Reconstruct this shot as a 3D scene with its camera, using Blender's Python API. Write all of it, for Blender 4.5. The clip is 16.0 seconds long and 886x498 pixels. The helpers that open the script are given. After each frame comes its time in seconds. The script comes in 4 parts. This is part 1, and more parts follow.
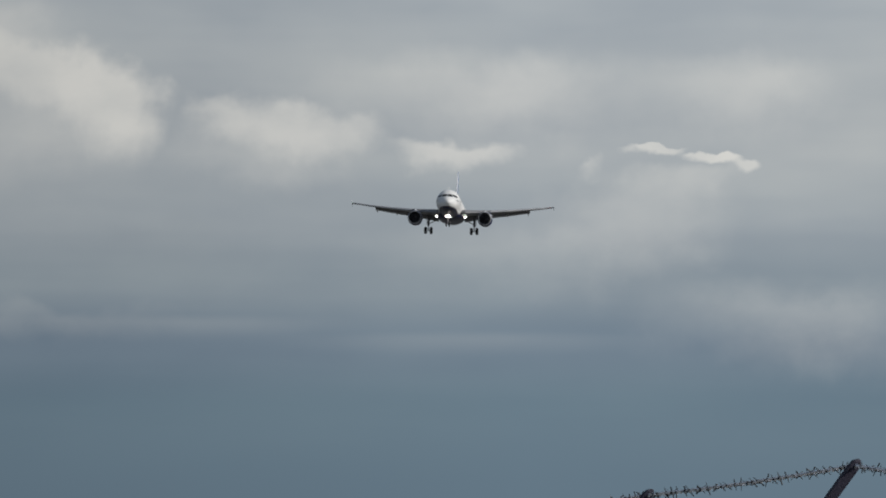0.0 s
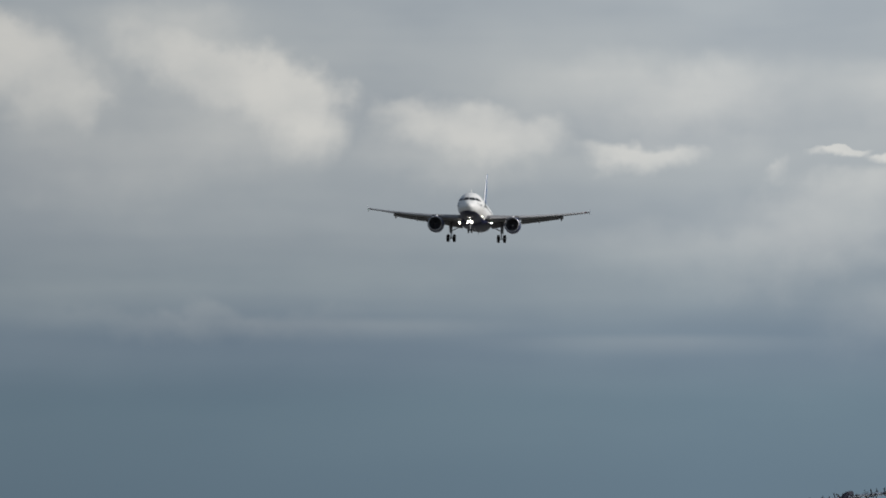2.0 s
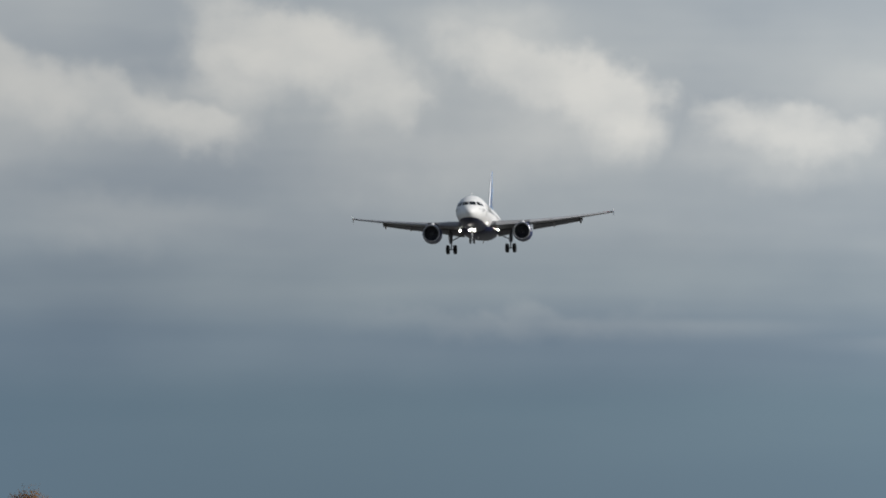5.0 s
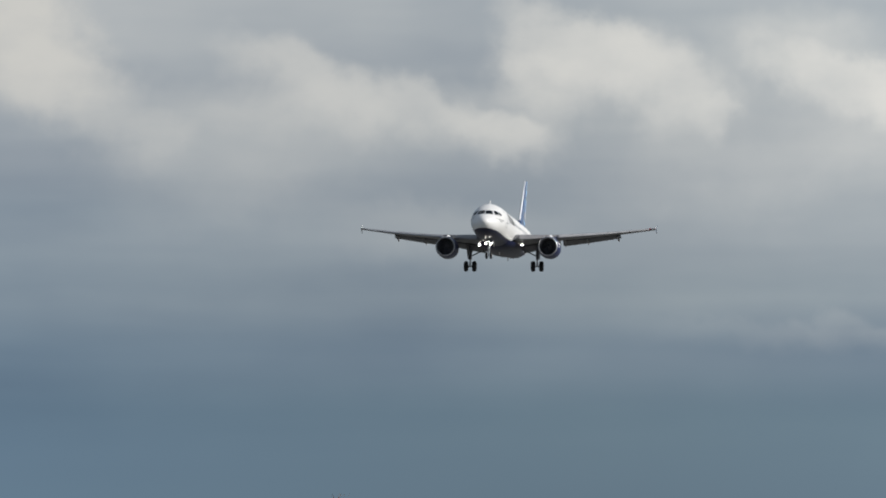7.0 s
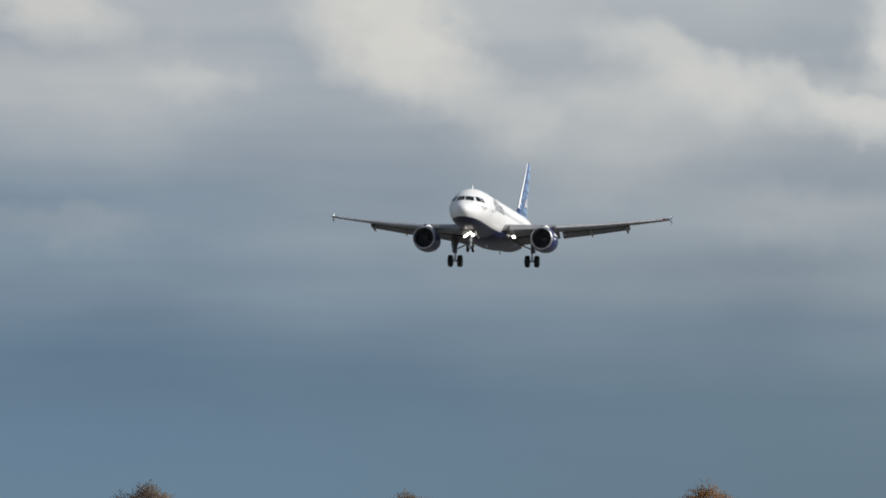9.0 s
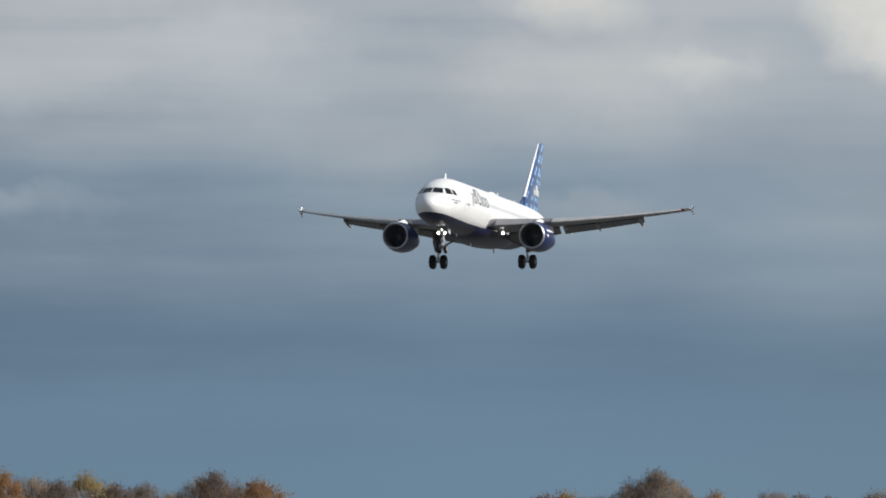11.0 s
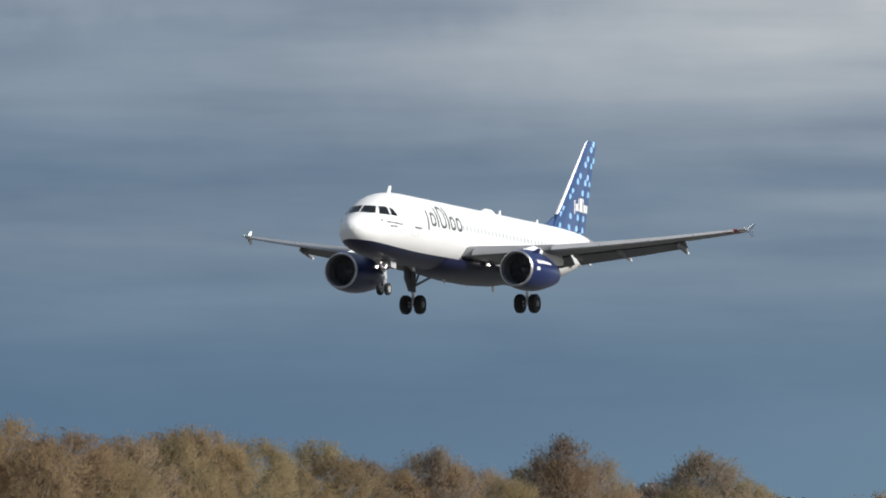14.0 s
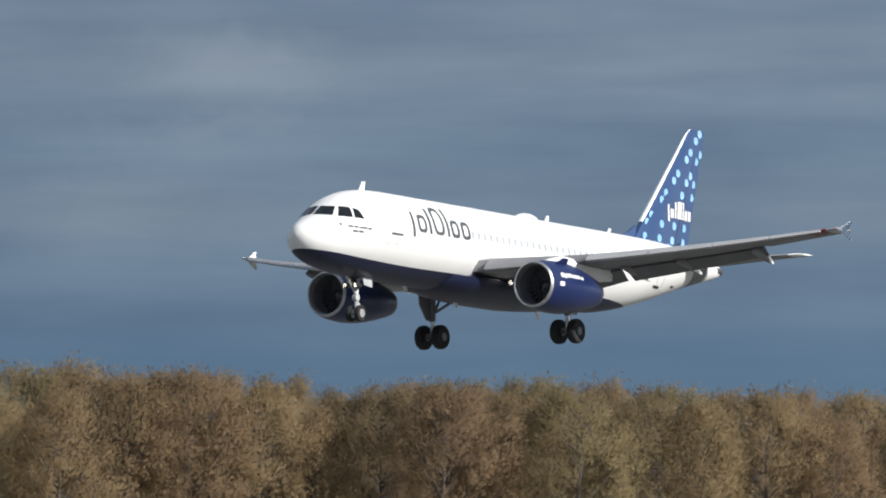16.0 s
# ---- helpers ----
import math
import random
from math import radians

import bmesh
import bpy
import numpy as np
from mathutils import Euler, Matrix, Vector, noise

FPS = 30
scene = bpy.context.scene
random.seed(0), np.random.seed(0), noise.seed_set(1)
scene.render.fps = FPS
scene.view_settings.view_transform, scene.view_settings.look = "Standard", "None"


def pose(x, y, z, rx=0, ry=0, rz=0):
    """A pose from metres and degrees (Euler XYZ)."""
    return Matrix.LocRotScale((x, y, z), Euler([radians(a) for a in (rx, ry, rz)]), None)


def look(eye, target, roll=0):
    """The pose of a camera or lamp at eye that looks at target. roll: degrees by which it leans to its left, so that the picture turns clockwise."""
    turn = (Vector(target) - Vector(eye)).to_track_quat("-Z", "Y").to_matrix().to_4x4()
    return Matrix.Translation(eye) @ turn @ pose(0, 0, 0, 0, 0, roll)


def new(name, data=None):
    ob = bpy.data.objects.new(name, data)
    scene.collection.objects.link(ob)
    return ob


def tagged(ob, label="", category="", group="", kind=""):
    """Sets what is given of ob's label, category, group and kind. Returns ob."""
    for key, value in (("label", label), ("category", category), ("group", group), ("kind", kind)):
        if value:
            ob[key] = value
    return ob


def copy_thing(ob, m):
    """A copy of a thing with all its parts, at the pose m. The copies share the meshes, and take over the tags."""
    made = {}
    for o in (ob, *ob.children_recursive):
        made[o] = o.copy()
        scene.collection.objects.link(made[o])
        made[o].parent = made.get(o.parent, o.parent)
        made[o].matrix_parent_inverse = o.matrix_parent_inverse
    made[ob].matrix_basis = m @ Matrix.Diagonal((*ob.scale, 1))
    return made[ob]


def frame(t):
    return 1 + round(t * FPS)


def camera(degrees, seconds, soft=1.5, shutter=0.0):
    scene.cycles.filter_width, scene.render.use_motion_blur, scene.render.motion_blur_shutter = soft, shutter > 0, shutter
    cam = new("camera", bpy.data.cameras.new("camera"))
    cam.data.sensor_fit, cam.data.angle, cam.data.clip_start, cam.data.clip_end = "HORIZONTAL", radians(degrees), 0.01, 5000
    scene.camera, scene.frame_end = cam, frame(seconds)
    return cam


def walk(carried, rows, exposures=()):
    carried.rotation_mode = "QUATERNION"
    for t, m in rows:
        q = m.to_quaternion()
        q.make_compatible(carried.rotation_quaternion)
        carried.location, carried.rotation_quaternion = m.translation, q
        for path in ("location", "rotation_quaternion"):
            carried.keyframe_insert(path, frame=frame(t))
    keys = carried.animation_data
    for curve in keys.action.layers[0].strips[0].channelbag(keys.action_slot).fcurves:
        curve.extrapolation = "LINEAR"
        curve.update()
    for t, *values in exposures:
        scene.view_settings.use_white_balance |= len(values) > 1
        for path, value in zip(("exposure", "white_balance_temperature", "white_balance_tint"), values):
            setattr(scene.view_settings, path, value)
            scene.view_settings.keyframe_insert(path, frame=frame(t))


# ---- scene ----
cam = camera(6.192, 16.0, soft=1.9, shutter=0.06)
CAMERA_ROWS = [  # seconds, sideways sway in metres, tilt and pan in degrees
    (0.0, -0.000, 2.4901, 0.0612),
    (0.5, -0.019, 2.5015, 0.3687),
    (1.0, -0.039, 2.5096, 0.7064),
    (1.5, -0.055, 2.5108, 1.0376),
    (2.0, -0.068, 2.5053, 1.3637),
    (2.5, -0.077, 2.4985, 1.6661),
    (3.0, -0.084, 2.4899, 2.0051),
    (3.5, -0.089, 2.4817, 2.3800),
    (4.0, -0.093, 2.4825, 2.7522),
    (4.5, -0.095, 2.4969, 3.1538),
    (5.0, -0.097, 2.5100, 3.6080),
    (5.5, -0.098, 2.5303, 4.1061),
    (6.0, -0.099, 2.5541, 4.6381),
    (6.5, -0.099, 2.5725, 5.1957),
    (7.0, -0.099, 2.5765, 5.7713),
    (7.5, -0.100, 2.5571, 6.3575),
    (8.0, -0.100, 2.5151, 6.9571),
    (8.5, -0.100, 2.4829, 7.6105),
    (9.0, -0.100, 2.4682, 8.3460),
    (9.5, -0.100, 2.4514, 9.1356),
    (10.0, -0.100, 2.4289, 9.9813),
    (10.5, -0.100, 2.4022, 10.8981),
    (11.0, -0.100, 2.3729, 11.9022),
    (11.5, -0.100, 2.3429, 13.0117),
    (12.0, -0.100, 2.3211, 14.2307),
    (12.5, -0.100, 2.3286, 15.5276),
    (13.0, -0.100, 2.3469, 16.9667),
    (13.5, -0.100, 2.3988, 18.6604),
    (14.0, -0.100, 2.4092, 20.6593),
    (14.5, -0.100, 2.3868, 22.8523),
    (15.0, -0.100, 2.3841, 25.3753),
    (15.5, -0.100, 2.3491, 28.1407),
    (16.0, -0.100, 2.2747, 31.1712),
]


def stops_at(pan):
    """How far the film's exposure stays below its end value when the camera looks at this bearing."""
    return 0.85 * math.exp(-pan / 11.0)


walk(cam, [(t, pose(sway, 0, 1.7, 90 + tilt, 0, pan)) for t, sway, tilt, pan in CAMERA_ROWS],
     [(t, -stops_at(pan)) for t, _, _, pan in CAMERA_ROWS])

# ---- world, sun ----
SUN_SIDE, SUN_HEIGHT = radians(89), radians(31)
TO_SUN = Vector((math.sin(SUN_SIDE) * math.cos(SUN_HEIGHT), -math.cos(SUN_SIDE) * math.cos(SUN_HEIGHT), math.sin(SUN_HEIGHT)))
sun = new("sun", bpy.data.lights.new("sun", "SUN"))
sun.data.energy, sun.data.angle, sun.data.color = 5.4, radians(0.55), (1.0, 0.965, 0.91)
sun.matrix_world = look(TO_SUN * 100, (0, 0, 0))


def lin(r, g, b, a=1.0):
    """Linear colour from 0 to 255 values."""
    return tuple(((c / 255 + 0.055) / 1.055) ** 2.4 if c > 10 else c / 255 / 12.92 for c in (r, g, b)) + (a,)


world = bpy.data.worlds.new("sky")
scene.world = world
world.use_nodes = True
WT = world.node_tree
WT.nodes.clear()


def wnode(kind, **values):
    n = WT.nodes.new(kind)
    for k, v in values.items():
        if k == "operation":
            n.operation = v
        elif k == "ins":
            for i, x in v.items():
                if hasattr(x, "is_output"):
                    WT.links.new(x, n.inputs[i])
                else:
                    n.inputs[i].default_value = x
    return n


def wmath(op, a, b=0.0, c=0.0, clamp=False):
    n = wnode("ShaderNodeMath", operation=op, ins={0: a, 1: b, 2: c})
    n.use_clamp = clamp
    return n.outputs[0]


def wstep(x, low, high):
    n = WT.nodes.new("ShaderNodeMapRange")
    n.interpolation_type = "SMOOTHSTEP"
    WT.links.new(x, n.inputs[0])
    n.inputs[1].default_value, n.inputs[2].default_value = low, high
    return n.outputs[0]


def wmix(fac, a, b):
    n = WT.nodes.new("ShaderNodeMix")
    n.data_type = "RGBA"
    for i, x in ((0, fac), (6, a), (7, b)):
        if hasattr(x, "is_output"):
            WT.links.new(x, n.inputs[i])
        else:
            n.inputs[i].default_value = x
    return n.outputs[2]


def wnoise(vector, scale, detail, rough=0.5):
    n = wnode("ShaderNodeTexNoise", ins={"Vector": vector, "Scale": scale, "Detail": detail, "Roughness": rough})
    return n


def wramp(fac, stops):
    n = WT.nodes.new("ShaderNodeValToRGB")
    n.color_ramp.interpolation = "EASE"
    e = n.color_ramp.elements
    while len(e) < len(stops):
        e.new(0.5)
    for el, (p, c) in zip(e, stops):
        el.position, el.color = p, c
    WT.links.new(fac, n.inputs[0])
    return n.outputs[0]


way = WT.nodes.new("ShaderNodeTexCoord").outputs["Generated"]
split = wnode("ShaderNodeSeparateXYZ", ins={0: way}).outputs
AZ = wmath("MULTIPLY", wmath("ARCTAN2", wmath("MULTIPLY", split[0], -1.0), split[1]), 57.2958)
EL = wmath("MULTIPLY", wmath("ARCSINE", split[2]), 57.2958)
flat = wnode("ShaderNodeCombineXYZ", ins={0: AZ, 1: EL}).outputs[0]

# the clear sky, and the grey cloud deck in front of it
air = WT.nodes.new("ShaderNodeTexSky")
air.sky_type, air.sun_disc = "NISHITA", False
air.sun_elevation, air.sun_rotation = SUN_HEIGHT, math.pi - SUN_SIDE
high = wnoise(wnode("ShaderNodeVectorMath", operation="MULTIPLY", ins={0: way, 1: (1.0, 1.0, 3.0)}).outputs[0], 2.2, 6.0, 0.55).outputs[0]
deck = wramp(high, [(0.38, lin(108, 126, 150)), (0.52, lin(146, 159, 175)), (0.66, lin(193, 201, 208))])
deck = wnode("ShaderNodeVectorMath", operation="SCALE", ins={0: deck, 3: 10.0}).outputs[0]
cover = wstep(high, 0.34, 0.5)
dome = wmix(wmath("MULTIPLY", cover, 0.85), air.outputs[0], deck)

# the low band of sky towards the approach
rise = wmath("DIVIDE", wmath("SUBTRACT", EL, 0.5), 4.0, clamp=True)
band_a = wramp(rise, [(0.05, lin(98, 117, 131)), (0.22, lin(103, 122, 135)), (0.34, lin(115, 130, 143)), (0.44, lin(136, 147, 155)), (0.56, lin(151, 159, 165)), (0.70, lin(162, 168, 172)), (1.0, lin(164, 171, 176))])
band_m = wramp(rise, [(0.07, lin(107, 133, 154)), (0.15, lin(106, 131, 153)), (0.30, lin(102, 125, 146)), (0.45, lin(122, 140, 157)), (0.58, lin(128, 145, 161)), (0.69, lin(151, 162, 173)), (0.80, lin(167, 175, 183)), (0.95, lin(177, 183, 189))])
band_b = wramp(rise, [(0.0, lin(91, 118, 144)), (0.22, lin(91, 117, 142)), (0.40, lin(104, 125, 147)), (0.50, lin(114, 132, 151)), (0.62, lin(109, 129, 150)), (0.78, lin(119, 136, 155)), (1.0, lin(112, 131, 152))])
band = wmix(wstep(AZ, 4.0, 12.0), band_a, band_m)
band = wmix(wstep(AZ, 15.5, 24.5), band, band_b)
long_waves = wnoise(wnode("ShaderNodeVectorMath", operation="MULTIPLY", ins={0: flat, 1: (0.14, 1.25, 1.0)}).outputs[0], 1.0, 3.5, 0.5).outputs[0]
soft_waves = wnoise(wnode("ShaderNodeVectorMath", operation="MULTIPLY", ins={0: flat, 1: (0.45, 0.8, 1.0)}).outputs[0], 1.0, 4.0, 0.5).outputs[0]
lift = wmath("ADD", wmath("MULTIPLY_ADD", long_waves, 0.7, 0.395), wmath("MULTIPLY_ADD", soft_waves, 0.5, 0.0))
thin_waves = wnoise(wnode("ShaderNodeVectorMath", operation="MULTIPLY", ins={0: flat, 1: (0.42, 3.6, 1.0)}).outputs[0], 1.0, 4.0, 0.55).outputs[0]
lift = wmath("ADD", lift, wmath("MULTIPLY", wmath("MULTIPLY_ADD", thin_waves, 0.42, -0.21), wstep(AZ, 5.0, 16.0)))
lift = wmath("MULTIPLY_ADD", wmath("SUBTRACT", lift, 0.985), wstep(EL, 0.6, 2.4), 1.0)
shade = wnode("ShaderNodeCombineXYZ", ins={0: wmath("POWER", lift, 1.2), 1: lift, 2: wmath("POWER", lift, 0.72)}).outputs[0]
SKY = wnode("ShaderNodeVectorMath", operation="MULTIPLY", ins={0: band, 1: shade}).outputs[0]

curl = wnoise(flat, 1.7, 4.0, 0.5).outputs[1]
curl = wnode("ShaderNodeVectorMath", operation="SUBTRACT", ins={0: curl, 1: (0.5, 0.5, 0.5)}).outputs[0]
curl = wnode("ShaderNodeVectorMath", operation="MULTIPLY", ins={0: curl, 1: (0.6, 0.42, 0.0)}).outputs[0]
fluff = wnoise(flat, 4.2, 3.0, 0.5).outputs[1]
fluff = wnode("ShaderNodeVectorMath", operation="SUBTRACT", ins={0: fluff, 1: (0.5, 0.5, 0.5)}).outputs[0]
fluff = wnode("ShaderNodeVectorMath", operation="MULTIPLY", ins={0: fluff, 1: (0.28, 0.2, 0.0)}).outputs[0]
CURLED = wnode("ShaderNodeVectorMath", operation="ADD", ins={0: flat, 1: curl}).outputs[0]
CURLED = wnode("ShaderNodeVectorMath", operation="ADD", ins={0: CURLED, 1: fluff}).outputs[0]
grainy = wnoise(wnode("ShaderNodeVectorMath", operation="MULTIPLY", ins={0: flat, 1: (1.1, 1.9, 1.0)}).outputs[0], 1.0, 5.0, 0.55).outputs[0]
GRAIN = wmath("MULTIPLY_ADD", grainy, 1.5, 0.25)


def puff(az, el, wide, tall, crisp, strength, tint=None):
    """A cloud at a bearing and height in degrees: its half width and half height, the share of it that is solid, and how much it covers."""
    global SKY
    tint = tint or ((0.64, 0.635, 0.605, 1.0) if az < 12.5 else (0.53, 0.565, 0.60, 1.0) if az < 21 else (0.42, 0.46, 0.51, 1.0))
    off = wnode("ShaderNodeVectorMath", operation="SUBTRACT", ins={0: flat if tall < 0.14 and strength < 0.2 else CURLED, 1: (az, el, 0.0)}).outputs[0]
    across = wnode("ShaderNodeSeparateXYZ", ins={0: off}).outputs
    # the heaps lean: their crests fall away towards smaller bearings, where their edge is sharper
    rising = wmath("SUBTRACT", across[1], wmath("MULTIPLY", across[0], 0.30 if crisp > 0.15 and tall > 0.15 else 0.0))
    upward = wmath("MAXIMUM", wmath("MULTIPLY", rising, 1 / (0.7 * tall)), wmath("MULTIPLY", rising, -1 / (1.4 * tall)))
    sideways = wmath("MAXIMUM", wmath("MULTIPLY", across[0], 1 / (1.15 * wide)), wmath("MULTIPLY", across[0], -1 / (0.9 * wide)))
    off = wnode("ShaderNodeCombineXYZ", ins={0: sideways, 1: upward}).outputs[0]
    reach = wnode("ShaderNodeVectorMath", operation="LENGTH", ins={0: off}).outputs["Value"]
    cover_here = wmath("MULTIPLY", wstep(reach, 1.0, crisp), wmath("MULTIPLY", GRAIN, strength), clamp=True)
    SKY = wmix(cover_here, SKY, tint)


DARK = (0.20, 0.235, 0.27, 1.0)
puff(-0.40, 3.64, 1.50, 0.43, 0.00, 0.42)
puff(-2.10, 3.64, 0.91, 0.36, 0.00, 0.40)
puff(-1.39, 2.79, 0.91, 0.43, 0.00, 0.32)
puff(-2.57, 2.08, 1.34, 0.42, 0.00, 0.26)
puff(-0.79, 2.53, 1.58, 0.36, 0.00, 0.18)
puff(2.92, 3.77, 0.75, 0.28, 0.41, 0.59)
puff(2.41, 3.60, 0.59, 0.40, 0.36, 0.77)
puff(2.80, 3.44, 1.03, 0.51, 0.00, 0.35)
puff(1.46, 3.42, 0.49, 0.20, 0.22, 0.50)
puff(0.99, 3.39, 0.59, 0.26, 0.25, 0.62)
puff(1.22, 3.42, 0.51, 0.22, 0.20, 0.40)
puff(1.22, 3.25, 0.87, 0.32, 0.00, 0.35)
puff(-0.06, 3.17, 0.59, 0.12, 0.26, 0.68)
puff(-1.48, 3.18, 0.25, 0.05, 0.41, 0.77)
puff(-1.84, 3.12, 0.25, 0.06, 0.41, 0.85)
puff(-2.06, 3.06, 0.18, 0.08, 0.31, 0.68)
puff(-1.03, 3.09, 0.16, 0.07, 0.00, 0.35)
puff(-1.70, 2.97, 0.47, 0.16, 0.00, 0.30)
puff(1.90, 1.97, 1.70, 0.11, 0.00, 0.10)
puff(-0.20, 1.86, 1.50, 0.10, 0.00, 0.08)
puff(1.97, 2.57, 1.19, 0.36, 0.00, 0.12, DARK)
puff(4.77, 4.06, 0.79, 0.36, 0.36, 0.59)
puff(4.17, 3.77, 0.79, 0.47, 0.21, 0.59)
puff(3.19, 4.07, 0.79, 0.43, 0.00, 0.40)
puff(5.32, 3.43, 0.59, 0.24, 0.21, 0.55)
puff(5.00, 3.85, 0.47, 0.43, 0.26, 0.55)
puff(3.82, 3.57, 0.24, 0.24, 0.21, 0.45)
puff(6.63, 3.79, 0.87, 0.32, 0.16, 0.42)
puff(5.84, 3.58, 0.91, 0.28, 0.16, 0.34)
puff(7.10, 3.07, 1.19, 0.36, 0.00, 0.20)
puff(4.33, 3.92, 0.87, 0.47, 0.21, 0.45)
puff(5.91, 2.76, 1.03, 0.24, 0.00, 0.07)
puff(2.95, 2.01, 1.58, 0.16, 0.00, 0.09)
puff(8.78, 4.21, 0.83, 0.59, 0.26, 0.90)
puff(8.31, 3.81, 0.59, 0.47, 0.21, 0.68)
puff(7.80, 3.38, 0.59, 0.28, 0.00, 0.45)
puff(6.77, 3.89, 0.75, 0.32, 0.16, 0.38)
puff(5.86, 3.60, 1.19, 0.30, 0.05, 0.28)
puff(3.69, 3.13, 1.19, 0.40, 0.00, 0.20)
puff(11.13, 4.23, 0.91, 0.28, 0.21, 0.81)
puff(10.12, 3.64, 0.47, 0.17, 0.00, 0.45)
puff(10.85, 3.70, 1.58, 0.55, 0.00, 0.30)
puff(11.05, 2.67, 1.19, 0.20, 0.00, 0.13)
puff(5.72, 2.79, 1.19, 0.28, 0.00, 0.10)
puff(6.90, 3.54, 1.50, 0.43, 0.00, 0.35)
puff(13.48, 3.86, 1.98, 0.43, 0.00, 0.30)
puff(15.06, 2.71, 1.50, 0.16, 0.00, 0.25)
puff(12.29, 3.11, 0.87, 0.47, 0.00, 0.15)
puff(16.77, 4.20, 0.95, 0.20, 0.10, 0.70, (0.68, 0.69, 0.69, 1.0))
puff(15.07, 3.60, 1.66, 0.36, 0.00, 0.35)
puff(13.33, 3.76, 1.26, 0.63, 0.00, 0.35)
puff(17.64, 2.77, 1.30, 0.13, 0.00, 0.18)
puff(19.78, 3.90, 1.90, 0.36, 0.00, 0.25)
puff(16.86, 4.28, 0.95, 0.22, 0.10, 0.60, (0.68, 0.69, 0.69, 1.0))
puff(32.61, 3.62, 1.11, 0.40, 0.00, 0.22)
puff(33.36, 2.63, 1.11, 0.43, 0.00, 0.12)
puff(32.97, 3.13, 1.58, 0.16, 0.00, 0.10)
puff(25.71, 3.14, 1.30, 0.36, 0.00, 0.06)
puff(23.58, 4.17, 2.37, 0.24, 0.00, 0.30)
puff(20.42, 3.66, 1.82, 0.47, 0.00, 0.12)
puff(24.76, 2.71, 1.30, 0.20, 0.00, 0.05)
# the sky grows brighter towards the sun's side
toward_sun = wmath("EXPONENT", wmath("MULTIPLY", wmath("MAXIMUM", wmath("MINIMUM", AZ, 80.0), -0.5), -1 / 11.0))
gain = wmath("MULTIPLY", wmath("POWER", 2.0, wmath("MULTIPLY", toward_sun, 0.85)), 10.0)
low_sky = wnode("ShaderNodeVectorMath", operation="SCALE", ins={0: SKY, 3: gain}).outputs[0]
toward = wmath("MULTIPLY", wmath("SUBTRACT", 1.0, wstep(EL, 5.0, 11.0)), wmath("SUBTRACT", 1.0, wstep(wmath("ABSOLUTE", wmath("SUBTRACT", AZ, 15.0)), 40.0, 75.0)))
backing = wnode("ShaderNodeBackground", ins={0: wmix(toward, dome, low_sky), 1: 0.1})
WT.links.new(backing.outputs[0], WT.nodes.new("ShaderNodeOutputWorld").inputs[0])


# ---- materials ----
def material(name, color, rough=0.5, metal=0.0, vary=0.12, scale=3.0, bump=0.0, fine=40.0, coat=0.0, per_object=0.0, per_island=0.0):
    """A plain surface with stains at one scale, grain at another, and a fine relief."""
    m = bpy.data.materials.new(name)
    m.use_nodes = True
    nt = m.node_tree
    bsdf = nt.nodes["Principled BSDF"]
    bsdf.inputs["Roughness"].default_value, bsdf.inputs["Metallic"].default_value = rough, metal
    bsdf.inputs["Coat Weight"].default_value = coat
    co = nt.nodes.new("ShaderNodeTexCoord").outputs["Object"]
    big, small = nt.nodes.new("ShaderNodeTexNoise"), nt.nodes.new("ShaderNodeTexNoise")
    for n, s in ((big, scale), (small, fine)):
        n.inputs["Scale"].default_value, n.inputs["Detail"].default_value = s, 4.0
        nt.links.new(co, n.inputs["Vector"])
    both = nt.nodes.new("ShaderNodeMath")
    both.operation = "MULTIPLY_ADD"
    both.inputs[1].default_value = 0.4
    nt.links.new(small.outputs[0], both.inputs[0])
    nt.links.new(big.outputs[0], both.inputs[2])
    value = nt.nodes.new("ShaderNodeMapRange")
    value.inputs[1].default_value, value.inputs[2].default_value = 0.4, 1.0
    value.inputs[3].default_value, value.inputs[4].default_value = 1 - vary, 1 + vary
    nt.links.new(both.outputs[0], value.inputs[0])
    hsv = nt.nodes.new("ShaderNodeHueSaturation")
    hsv.inputs["Color"].default_value = (*color[:3], 1.0)
    last = value.outputs[0]
    for amount, kind, socket in ((per_object, "ShaderNodeObjectInfo", "Random"), (per_island, "ShaderNodeNewGeometry", "Random Per Island")):
        if amount:
            src = nt.nodes.new(kind).outputs[socket]
            mr = nt.nodes.new("ShaderNodeMapRange")
            mr.inputs[3].default_value, mr.inputs[4].default_value = 1 - amount, 1 + amount
            nt.links.new(src, mr.inputs[0])
            mul = nt.nodes.new("ShaderNodeMath")
            mul.operation = "MULTIPLY"
            nt.links.new(mr.outputs[0], mul.inputs[0])
            nt.links.new(last, mul.inputs[1])
            last = mul.outputs[0]
            if kind == "ShaderNodeObjectInfo":
                hue = nt.nodes.new("ShaderNodeMapRange")
                hue.inputs[3].default_value, hue.inputs[4].default_value = 0.5 - 0.06 * amount, 0.5 + 0.1 * amount
                nt.links.new(src, hue.inputs[0])
                nt.links.new(hue.outputs[0], hsv.inputs["Hue"])
    nt.links.new(last, hsv.inputs["Value"])
    nt.links.new(hsv.outputs[0], bsdf.inputs["Base Color"])
    if bump:
        b = nt.nodes.new("ShaderNodeBump")
        b.inputs["Strength"].default_value, b.inputs["Distance"].default_value = bump, 0.01
        nt.links.new(small.outputs[0], b.inputs["Height"])
        nt.links.new(b.outputs[0], bsdf.inputs["Normal"])
    return m


